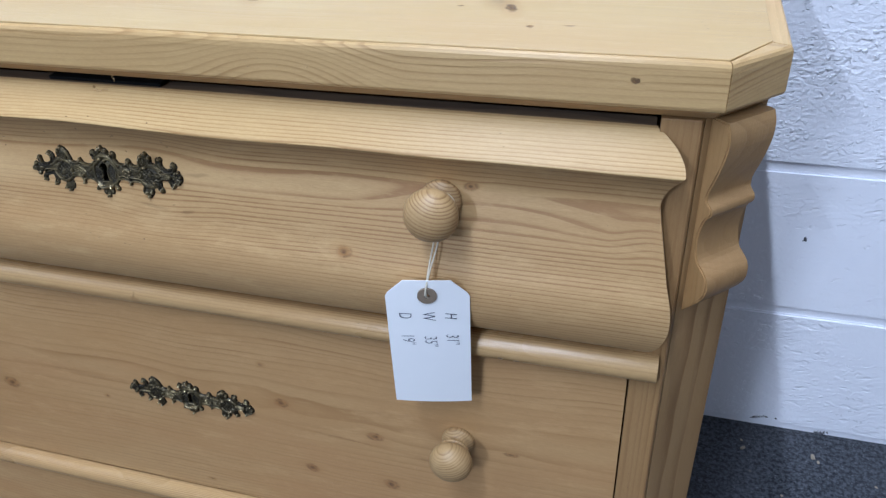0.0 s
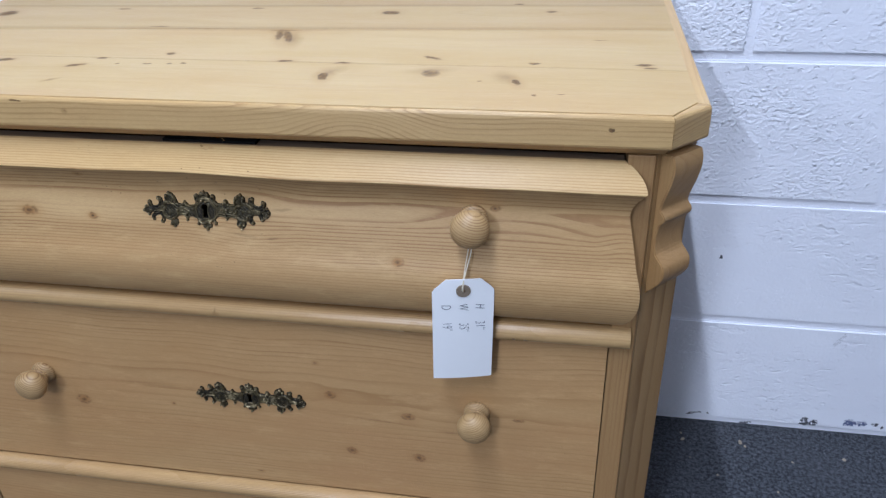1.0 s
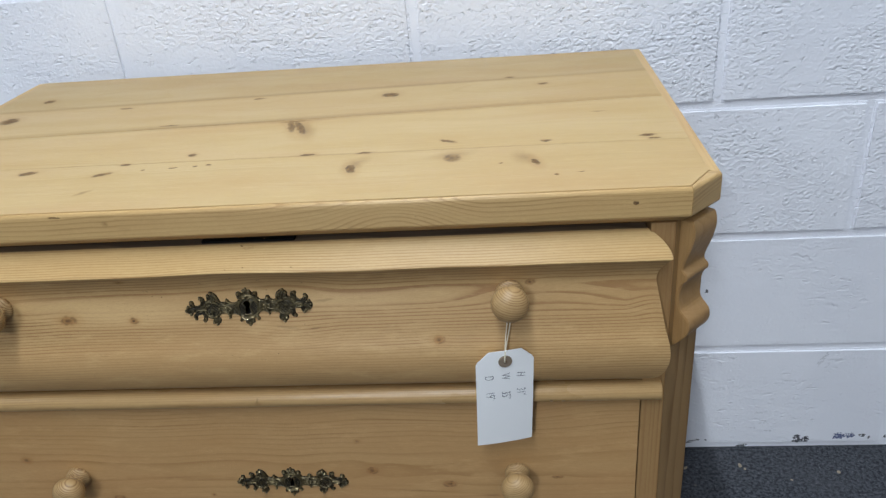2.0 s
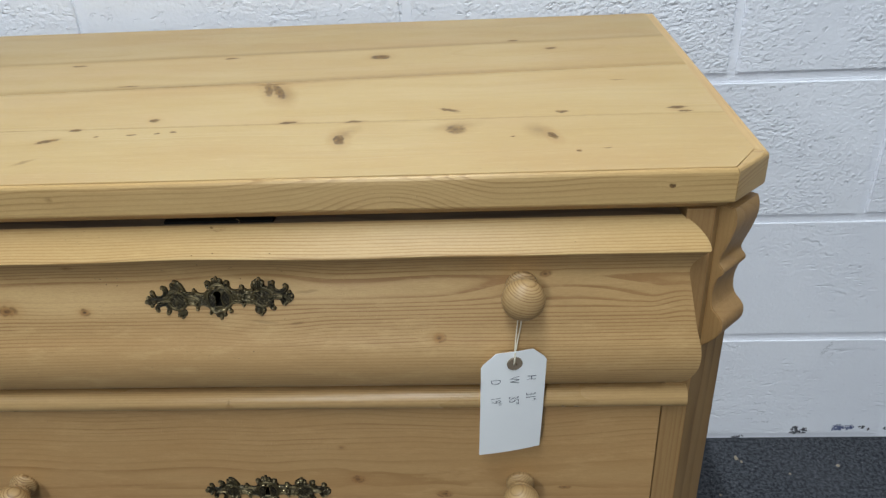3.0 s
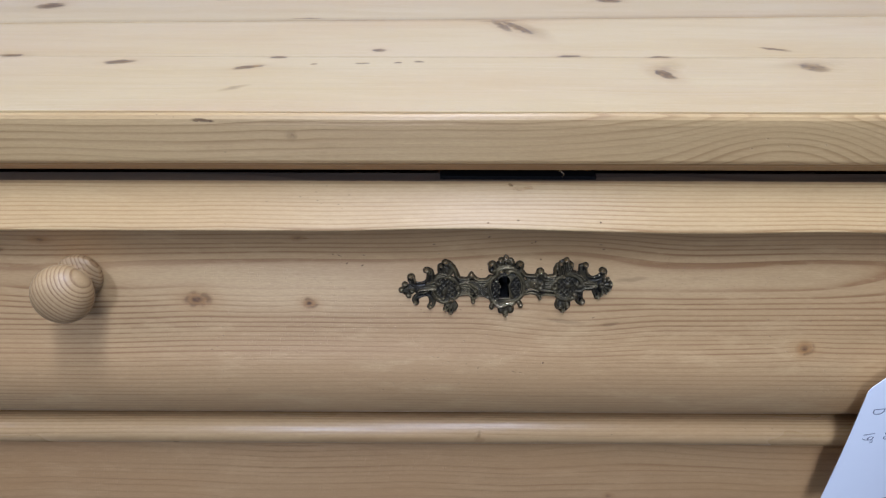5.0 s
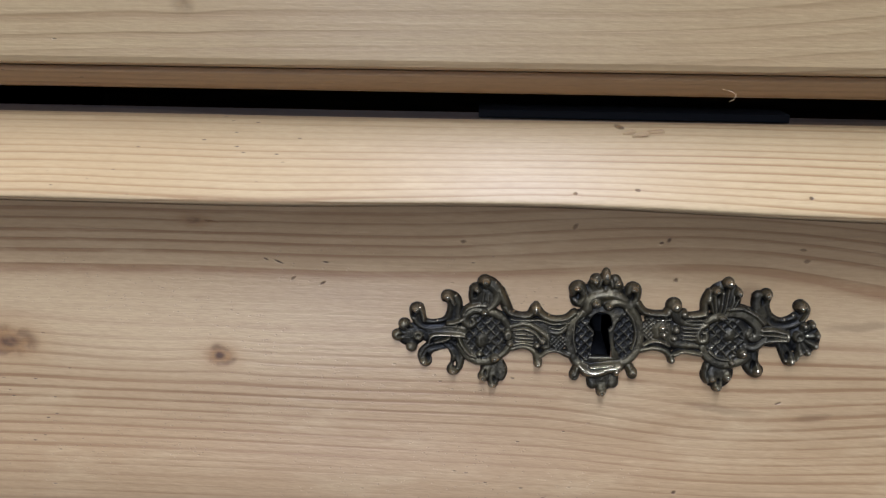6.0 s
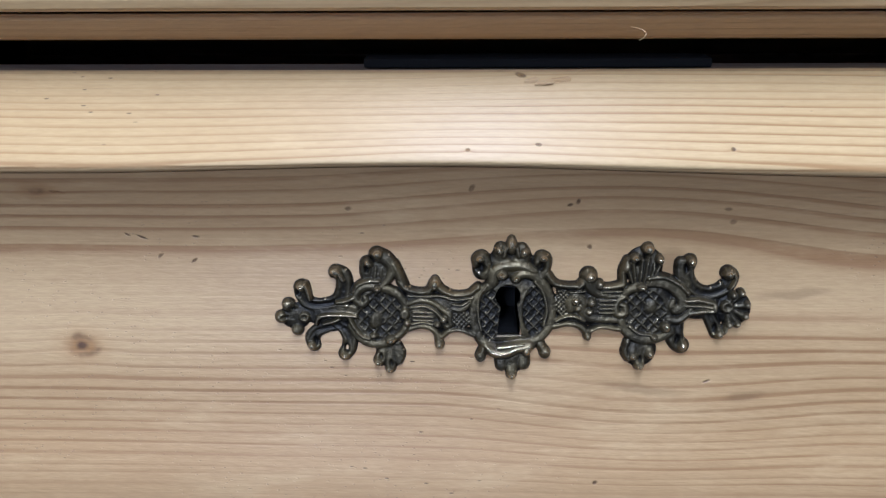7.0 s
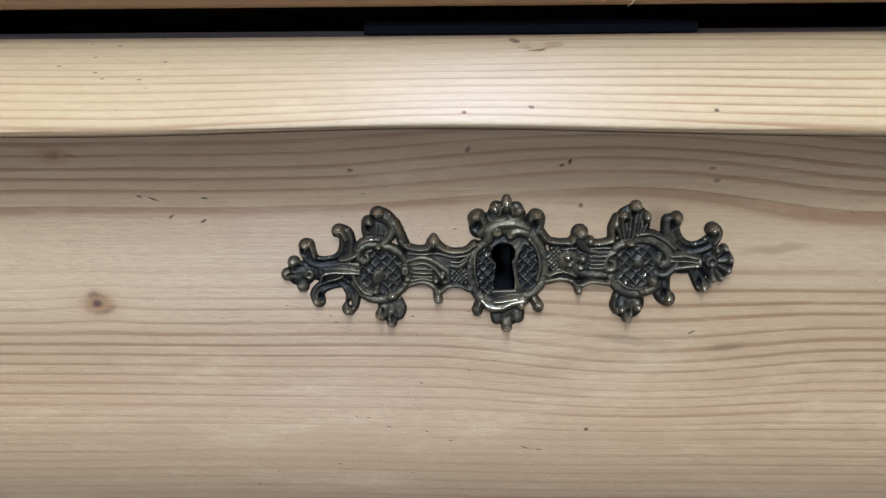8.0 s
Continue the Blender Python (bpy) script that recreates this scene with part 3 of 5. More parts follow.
def slab(x0, x1, y0, y1, z0, z1, bevel=0.0, segments=2):
    bm = bmesh.new()
    bmesh.ops.create_cube(bm, size=1.0, matrix=Matrix.Translation(((x0 + x1) / 2, (y0 + y1) / 2, (z0 + z1) / 2)) @ Matrix.Diagonal((x1 - x0, y1 - y0, z1 - z0, 1)))
    if bevel:
        bmesh.ops.bevel(bm, geom=bm.edges[:], offset=bevel, segments=segments, affect="EDGES", profile=0.6)
    return bm


def prism(outline, z0, z1, bevel=0.0, flat="xy"):
    """An upright prism over an outline; flat 'xz' makes it stand, its depth along y."""
    bm = bmesh.new()
    put = (lambda u, v, w: (u, v, w)) if flat == "xy" else (lambda u, v, w: (u, w, v))
    low = [bm.verts.new(put(u, v, z0)) for u, v in outline]
    top = [bm.verts.new(put(u, v, z1)) for u, v in outline]
    bm.faces.new(low[::-1])
    bm.faces.new(top)
    for i in range(len(outline)):
        j = (i + 1) % len(outline)
        bm.faces.new((low[i], low[j], top[j], top[i]))
    bmesh.ops.recalc_face_normals(bm, faces=bm.faces)
    if bevel:
        bmesh.ops.bevel(bm, geom=bm.edges[:], offset=bevel, segments=2, affect="EDGES", profile=0.6)
    return bm


def sweep_x(profile, xs, wobble=None, pocket=None):
    """A closed (y, z) profile carried along x. pocket: (x0, x1, z0, z1, depth), a hole sunk into the face that looks to -y."""
    bm = bmesh.new()
    rings = []
    for x in xs:
        rings.append([bm.verts.new((x, y + (wobble(x, y, z)[0] if wobble else 0), z + (wobble(x, y, z)[1] if wobble else 0))) for y, z in profile])
    k = len(profile)
    rim = []
    for i in range(len(xs) - 1):
        for j in range(k):
            a, b = rings[i][j], rings[i + 1][j]
            c, d = rings[i + 1][(j + 1) % k], rings[i][(j + 1) % k]
            mid = (a.co + b.co + c.co + d.co) / 4
            if pocket and pocket[0] < mid.x < pocket[1] and pocket[2] < mid.z < pocket[3] and mid.y < 0.02:
                rim += [(a, b), (b, c), (c, d), (d, a)]
                continue
            bm.faces.new((a, b, c, d))
    bm.faces.new(rings[0][::-1])
    bm.faces.new(rings[-1])
    if pocket:
        deep = {}
        for a, b in rim:
            if (b, a) in rim:
                continue
            for v in (a, b):
                if v not in deep:
                    deep[v] = bm.verts.new((v.co.x, v.co.y + pocket[4], v.co.z))
            bm.faces.new((a, b, deep[b], deep[a]))
        seen = list(deep.values())
        bm.faces.new(seen) if len(seen) == 4 else bmesh.ops.contextual_create(bm, geom=seen)
    return bm


def lathe(profile, sides, m):
    """A (radius, height) profile turned round the z axis, then moved by m."""
    bm = bmesh.new()
    rings = [[bm.verts.new((r * math.cos(2 * math.pi * i / sides), r * math.sin(2 * math.pi * i / sides), h)) for i in range(sides)] for r, h in profile]
    for a, b in zip(rings, rings[1:]):
        for i in range(sides):
            j = (i + 1) % sides
            bm.faces.new((a[i], a[j], b[j], b[i]))
    bm.faces.new(rings[0][::-1])
    bm.faces.new(rings[-1])
    bm.transform(m)
    return bm


def cord(bm, points, radius, sides=7):
    """A round cord through points, added to bm."""
    pts = [Vector(p) for p in points]
    rings = []
    for i, p in enumerate(pts):
        way = (pts[min(i + 1, len(pts) - 1)] - pts[max(i - 1, 0)]).normalized()
        side = way.cross(Vector((0.31, 0.87, 0.38))).normalized()
        up = way.cross(side)
        rings.append([bm.verts.new(p + radius * (math.cos(2 * math.pi * k / sides) * side + math.sin(2 * math.pi * k / sides) * up)) for k in range(sides)])
    for a, b in zip(rings, rings[1:]):
        for k in range(sides):
            j = (k + 1) % sides
            bm.faces.new((a[k], a[j], b[j], b[k]))
    bm.faces.new(rings[0][::-1])
    bm.faces.new(rings[-1])
    return bm


def empty(name, label, category, kind="", at=(0, 0, 0)):
    ob = new(name)
    ob.empty_display_size = 0.1
    ob.location = at
    return tagged(ob, label, category, kind=kind)


# ---------------------------------------------------------------- the room
WALL, LEFT, RIGHT, BACK = 0.537, -3.9, 2.9, -5.2
part_box = slab(LEFT - 0.2, RIGHT + 0.2, BACK - 0.2, WALL + 0.2, -0.15, 0.0)


def structure(name, bm, material, label, category):
    mesh = bpy.data.meshes.new(name)
    bm.to_mesh(mesh)
    bm.free()
    mesh.materials.append(material)
    return tagged(new(name, mesh), label, category, kind="structure")


structure("floor", part_box, carpet, "dark grey-blue flecked carpet floor with crumbs", "floor")
# ceiling and three walls are unseen; their grey holds down bounced light
structure("ceiling", slab(LEFT - 0.2, RIGHT + 0.2, BACK - 0.2, WALL + 0.2, CEILING, CEILING + 0.15), plaster, "unseen plain grey ceiling that keeps bounce light low", "ceiling")
structure("wall_west", slab(LEFT - 0.2, LEFT, BACK - 0.2, WALL + 0.2, 0.0, CEILING), plaster, "unseen plain grey wall that keeps bounce light low", "wall")
structure("wall_east", slab(RIGHT, RIGHT + 0.2, BACK - 0.2, WALL + 0.2, 0.0, CEILING), plaster, "unseen plain grey wall that keeps bounce light low", "wall")
structure("wall_south", slab(LEFT, RIGHT, BACK - 0.2, BACK, 0.0, CEILING), plaster, "unseen plain grey wall that keeps bounce light low", "wall")
wall = structure("wall_north", slab(LEFT, RIGHT, WALL + 0.004, WALL + 0.2, 0.0, CEILING), mortar_paint,
                 "white painted concrete block wall with scuffs along the floor", "wall")


def ceiling_batten(x, y, size):
    h = size / 2
    lamp = empty("ceiling_batten", "unseen white fluorescent batten added under the ceiling", "ceiling light", at=(x, y, CEILING))
    part("body", slab(-0.04, 0.04, -h - 0.025, h + 0.025, -0.05, -0.001, 0.006), white_enamel, lamp)
    part("tube", lathe([(0.006, -h - 0.01), (0.013, -h - 0.005), (0.013, h + 0.005), (0.006, h + 0.01)], 16, Matrix.Translation((0, 0, -0.07)) @ pose(0, 0, 0, 90, 0, 0)), lit_tube, lamp, "lit fluorescent tube", True)
    for end in (-h + 0.005, h - 0.005):
        part("tube_holder", slab(-0.015, 0.015, end - 0.01, end + 0.01, -0.085, -0.045, 0.003), white_enamel, lamp)
    return lamp


for (bx, by), size in zip(BATTENS, LENGTH):
    tagged(ceiling_batten(bx, by, size), group="ceiling battens")

# ---------------------------------------------------------------- the chest of drawers
HALF, DEEP, HIGH = 0.4445, 0.483, 0.787
chest = empty("chest_of_drawers", "waxed stripped pine chest of drawers with canted corners", "chest of drawers")

# the top: mitred edge mouldings round four boards
OUTER = ((-HALF, DEEP), (-HALF, 0.034), (-0.4125, 0.002), (0.4125, 0.002), (HALF, 0.034), (HALF, DEEP))
INNER = ((-0.4335, DEEP), (-0.4335, 0.0385), (-0.4110, 0.0052), (0.4110, 0.0052), (0.4335, 0.0385), (0.4335, DEEP))
EDGE_PROFILE = ((0.0026, 0.7861), (0.0012, 0.7853), (0.0003, 0.7836), (0.0, 0.7805), (0.0, 0.7605), (0.0006, 0.7588), (0.0018, 0.7580), (0.0055, 0.7578),
                (0.0130, 0.7577), (0.0130, 0.7574), (0.0130, 0.7516), (0.018, 0.7512))
UNDER_PROFILE = ((0.0052, 0.7572), (0.0057, 0.7556), (0.0074, 0.7536), (0.0090, 0.7520), (0.0104, 0.7508), (0.0125, 0.7502))


def inward(i):
    """The mitred way inwards at corner i of the top's outline."""
    ways = []
    for a, b in ((i - 1, i), (i, i + 1)):
        if 0 <= a and b < len(OUTER):
            d = Vector(OUTER[b]) - Vector(OUTER[a])
            ways.append(Vector((-d.y, d.x)).normalized())
    if len(ways) == 1:
        return ways[0]
    return (ways[0] + ways[1]) / (1 + ways[0].dot(ways[1]))


def edge_moulding(i, name, material, profile=EDGE_PROFILE, ceiling=0.7862, foot=0.7511):
    gap = 0.00035
    bm = bmesh.new()
    a, b = Vector(OUTER[i]), Vector(OUTER[i + 1])
    along = (b - a).normalized() * gap
    count = max(2, int((b - a).length / 0.02))
    rings = []
    for k in range(count + 1):
        s = k / count
        ring = []
        wave = 0.0005 * noise.noise((a.x + s * (b.x - a.x)) * 9 * Vector((1, 0, 0))) if 0 < k < count else 0
        inner = Vector(INNER[i]).lerp(Vector(INNER[i + 1]), s)
        outer = a.lerp(b, s) + along * (1 - 2 * s)
        m = inward(i).lerp(inward(i + 1), s)
        ring.append((inner + along * (1 - 2 * s) if ceiling > 0.77 else outer + m * 0.0128, ceiling + wave * (ceiling > 0.77)))
        for d, z in profile:
            ring.append((outer + m * d, z + wave * (z > 0.77)))
        ring.append((inner + m * 0.022, foot) if ceiling > 0.77 else (outer + m * 0.0128, foot))
        rings.append([bm.verts.new((p.x, p.y, z)) for p, z in ring])
    for r0, r1 in zip(rings, rings[1:]):
        for j in range(len(r0)):
            q = (j + 1) % len(r0)
            bm.faces.new((r0[j], r1[j], r1[q], r0[q]))
    bm.faces.new(rings[0][::-1])
    bm.faces.new(rings[-1])
    return part(name, bm, material, chest)


for i, edge_name in enumerate(("side_moulding", "corner_moulding", "front_moulding", "corner_moulding", "side_moulding")):
    edge_moulding(i, edge_name, {"side": pine_side, "corn": pine_corner, "fron": pine_edge}[edge_name[:4]])
    edge_moulding(i, "under_moulding", pine_under, UNDER_PROFILE, 0.7572, 0.7502)

EDGE = 0.4334
JOINTS = ((0.0060, 0.0060), (0.1235, 0.1215), (0.2235, 0.2640), (0.3330, 0.3740), (DEEP, DEEP))
for k, ((a0, b0), (a1, b1)) in enumerate(zip(JOINTS, JOINTS[1:])):
    if k == 0:
        outline = [(-0.4107, a0), (0.4107, b0), (EDGE, 0.0385), (EDGE, b1), (-EDGE, a1), (-EDGE, 0.0385)]
    else:
        outline = [(-EDGE, a0 + 0.0002), (EDGE, b0 + 0.0002), (EDGE, b1), (-EDGE, a1)]
    part("top_board", prism(outline, 0.7640, HIGH - 0.0002 * (k % 2), 0.0004), pine_boards[k], chest)

# the carcase
FACE = 0.011
for side in (-1, 1):
    def s(pts):
        return [(side * x, y) for x, y in (pts if side > 0 else pts[::-1])]
    part("stile", prism(s([(0.3800, FACE), (0.4020, FACE), (0.4035, 0.0135), (0.4035, 0.045), (0.3800, 0.045)]), 0.03, 0.7495, 0.0008), pine_post_shaded, chest)
    part("canted_post", prism(s([(0.4038, 0.0148), (0.4385, 0.0490), (0.4385, 0.080), (0.4038, 0.080)]), 0.03, 0.7495, 0.0010), pine_post_shaded, chest)
    part("side_panel", prism(s([(0.4185, 0.0805), (0.4378, 0.0805), (0.4378, 0.470), (0.4185, 0.470)]), 0.03, 0.7495, 0.0006), pine_post_shaded, chest)
    part("plinth_return", prism(s([(0.411, 0.0035), (0.4465, 0.039), (0.4465, 0.474), (0.4390, 0.474), (0.4390, 0.0485), (0.4120, 0.0112)]), 0.0, 0.085, 0.001), pine_lower, chest)
part("plinth", slab(-0.412, 0.412, 0.0035, 0.0105, 0.0, 0.085, 0.001), pine_lower, chest)
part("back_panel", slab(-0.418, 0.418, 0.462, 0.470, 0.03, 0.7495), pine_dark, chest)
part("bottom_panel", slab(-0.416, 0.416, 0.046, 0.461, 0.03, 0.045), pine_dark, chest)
for z in (0.5555, 0.2945):
    part("rail", slab(-0.3795, 0.3795, 0.0135, 0.060, z, z + 0.019), pine_lower, chest)


# rounded beads between the drawers
def bead(z, half):
    ring = [(FACE + 0.0015, z - 0.0105)] + [(0.0098 - 0.0108 * math.cos(a), z + 0.0104 * math.sin(a)) for a in np.linspace(-1.45, 1.45, 13)] + [(FACE + 0.0015, z + 0.0105)]
    xs = np.linspace(-half, half, 45)
    return part("bead", sweep_x(ring, xs, lambda x, y, zz: (0.0004 * noise.noise((x * 7, z, 3)), 0.0005 * noise.noise((x * 6, z, 0)))), pine_bead, chest, "half-round pine bead", True, 40)


def bracket(side):
    """A carved scroll under the top's canted corner."""
    shape = [(0.0, 0.7495), (0.0125, 0.7495), (0.0148, 0.7430), (0.0150, 0.7330), (0.0118, 0.7190), (0.0078, 0.7070), (0.0060, 0.6995),
             (0.0076, 0.6960), (0.0108, 0.6930), (0.0108, 0.6885), (0.0070, 0.6835), (0.0044, 0.6735), (0.0042, 0.6640), (0.0066, 0.6545),
             (0.0130, 0.6488), (0.0164, 0.6445), (0.0174, 0.6385), (0.0164, 0.6325), (0.0130, 0.6262), (0.0070, 0.6185), (0.0, 0.6110)]
    fine = [tuple(p) for p in smooth_curve(shape[1:-1], 3)]
    outline = [shape[0]] + fine + [shape[-1]]
    bm = prism(outline, -0.0185, 0.0185, 0.0)
    bmesh.ops.bevel(bm, geom=[e for e in bm.edges if abs(e.verts[0].co.z - e.verts[1].co.z) < 1e-6], offset=0.0010, segments=2, affect="EDGES")
    turn = Matrix(((0.7071, 0, 0.7071, 0), (-0.7071, 0, 0.7071, 0), (0, 1, 0, 0), (0, 0, 0, 1)))
    bm.transform(Matrix.Translation((0.4200, 0.0309, 0)) @ turn)
    if side < 0:
        bm.transform(Matrix.Diagonal((-1, 1, 1, 1)))
    return part("bracket", bm, pine_bracket_shaded, chest, "carved scroll bracket")


# drawers
KNOB_PROFILE = [(0.0001, 0.0), (0.0125, 0.0), (0.0138, 0.0015), (0.0138, 0.004), (0.0122, 0.0055), (0.0098, 0.0068), (0.0090, 0.009),
                (0.0100, 0.0112), (0.0122, 0.0125), (0.0125, 0.0140), (0.0118, 0.0150), (0.0138, 0.0172), (0.0165, 0.0205), (0.0178, 0.0250),
                (0.0176, 0.0290), (0.0158, 0.0335), (0.0120, 0.0372), (0.0065, 0.0393), (0.0001, 0.0400)]
knob_mesh = None


def knob(parent, x, y, z, tilt, turn):
    global knob_mesh
    if knob_mesh is None:
        bm = lathe([tuple(p) for p in smooth_curve([(0.97 * r, 0.93 * d) for r, d in KNOB_PROFILE], 3)], 36, pose(0, 0, 0, 90, 0, 0))
        bmesh.ops.recalc_face_normals(bm, faces=bm.faces)
        knob_mesh = bpy.data.meshes.new("knob")
        bm.to_mesh(knob_mesh)
        bm.free()
    ob = part_mesh("knob", knob_mesh, pine_knob, parent, "turned pine knob", True)
    ob.matrix_basis = pose(x, y, z, -tilt, 0, 0) @ pose(0, 0, 0, 0, turn, 0)
    return ob


# the cast escutcheon, as a relief over its own plane; millimetres
STEP = 0.165
GU, GV = np.meshgrid(np.arange(-67, 67.01, STEP), np.arange(-24, 26.01, STEP))
relief = np.full(GU.shape, -1.2)


def lump(u, v, ru, rv, top, turn=0.0, foot=-0.5, power=0.62):
    """A domed oval lump."""
    c, s = math.cos(radians(turn)), math.sin(radians(turn))
    du, dv = GU - u, GV - v
    d = ((c * du + s * dv) / ru) ** 2 + ((c * dv - s * du) / rv) ** 2
    h = np.where(d < 1, foot + (top - foot) * np.maximum(0, 1 - d) ** power, -9.0)
    np.maximum(relief, h, out=relief)


def dent(u, v, ru, rv, depth):
    d = ((GU - u) / ru) ** 2 + ((GV - v) / rv) ** 2
    relief[:] = relief - np.where(d < 1, depth * (1 - d), 0)


def stroke(points, groove=0.0, foot=-0.7):
    """A tapering rib through (u, v, radius, top) points, with a hollow of the given depth down its middle."""
    curve = smooth_curve(points, 9)
    best = np.full(GU.shape, -9.0)
    near_axis = np.full(GU.shape, 9.0)
    for (u, v, r, top) in curve:
        r = max(0.40, r * (1.12 + 0.25 * groove))
        near = (np.abs(GU - u) < r) & (np.abs(GV - v) < r)
        d = ((GU[near] - u) ** 2 + (GV[near] - v) ** 2) / (r * r)
        best[near] = np.maximum(best[near], np.where(d < 1, foot + (top - foot) * (0.55 * np.sqrt(np.maximum(0, 1 - d)) + 0.45 * (1 - np.sqrt(np.minimum(d, 1)))), -9))
        near_axis[near] = np.minimum(near_axis[near], d)
    if groove:
        best -= 2.7 * groove * np.exp(-near_axis / 0.20)
    np.maximum(relief, best, out=relief)


def plate(u, v, ru, rv, top=1.1, turn=0.0):
    lump(u, v, ru, rv, top + 0.15, turn, -1.0, 0.25)


def lattice(u, v, ru, rv, pitch, low):
    """Cross-hatched ground within an oval."""
    du, dv = GU - u, GV - v
    inside = (du / ru) ** 2 + (dv / rv) ** 2 < 1
    a = np.abs(((du + dv) / pitch) % 1 - 0.5) * 2
    b = np.abs(((du - dv) / pitch) % 1 - 0.5) * 2
    h = low - 0.15 + 0.75 * np.maximum(np.clip((a - 0.66) / 0.30, 0, 1), np.clip((b - 0.64) / 0.32, 0, 1)) * (0.7 + 0.3 * np.sin(1.9 * GU + 1.1 * GV))
    relief[inside] = h[inside]


def left_wing():
    """Leafy end, two curled arms above and below, and the strap that runs into the medallion."""
    plate(-48.9, -0, 8, 3.4, 0.9)
    plate(-58.2, -0.3, 4.6, 4, 0.9)
    lump(-62.1, -0.4, 2.1, 2.1, 2.6)
    lump(-60, 3.1, 2.1, 2.1, 2.7)
    lump(-57.9, -4, 2, 2, 2.5)
    stroke([(-55.7, -0.4, 1, 1.8), (-59, -0.5, 1.3, 2.3), (-62.1, -0.4, 1.5, 2.7)], 0.5)
    stroke([(-56.2, 0.9, 0.9, 1.8), (-59.7, 2.9, 1.4, 2.8)], 0.5)
    stroke([(-56.5, -2, 0.9, 1.8), (-57.9, -3.9, 1.3, 2.5)], 0.5)
    lump(-55.7, -0.4, 1.9, 1.9, 2.5)
    dent(-55.7, -0.4, 1, 1, 1.3)
    stroke([(-56.1, 7.7, 2, 3.2), (-55.8, 5.7, 2, 2.8), (-54.6, 3.6, 1.8, 2.5), (-52, 2.8, 1.6, 2.3), (-48.1, 3.2, 1.7, 2.3), (-45.6, 4.7, 2, 2.5), (-44.5, 7.8, 2, 2.8), (-44.8, 10.7, 2, 3.1), (-46.5, 11.8, 1.9, 3.4)], 0.7)
    lump(-56.1, 8, 1.7, 1.7, 3.59)
    lump(-46.6, 12.1, 1.8, 1.8, 3.78)
    stroke([(-55, 8.8, 1, 3.5), (-54.3, 6.8, 0.8, 3.1), (-53.8, 4.4, 0.6, 2.8)])
    stroke([(-45.6, 12, 0.9, 3.7), (-44.6, 9.7, 0.7, 3.2)])
    stroke([(-46.3, -3.1, 1.4, 2), (-49.7, -3.7, 1.4, 2.2), (-52.5, -4.6, 1.7, 2.5), (-53.9, -6.5, 1.9, 2.7), (-53.6, -8.5, 1.8, 2.9)], 0.6)
    lump(-53.9, -8.6, 1.5, 1.5, 3.1)
    stroke([(-47.2, -2.6, 1.3, 2), (-45.1, -4.1, 1.6, 2.3), (-43.7, -6.7, 1.9, 2.5), (-44, -9.6, 1.9, 2.7), (-45.1, -11.2, 1.8, 2.9)], 0.6)
    lump(-45, -11.5, 1.5, 1.6, 3.1)
    stroke([(-52.3, -2.4, 0.6, 2.6), (-51.7, -0.6, 0.8, 3), (-49.7, 0.1, 0.8, 3), (-46.6, 0.1, 0.9, 2.9), (-43.2, -0.1, 1, 2.8), (-39.6, -0.7, 0.9, 2.6)])
    stroke([(-50.5, -2.4, 0.7, 2.4), (-48.1, -1.8, 0.9, 2.7), (-46.1, -1.1, 0.8, 2.5)])
    stroke([(-52.8, 1.5, 0.7, 2.2), (-48.9, 1.6, 0.8, 2.3), (-45.8, 1.7, 1.6, 2.6), (-41.6, 1.1, 1.6, 2.8)], 0.5)
    stroke([(-46.6, 3.5, 0.9, 2.3), (-44.2, 3.9, 1, 2.6), (-41.9, 5, 1, 2.7)])


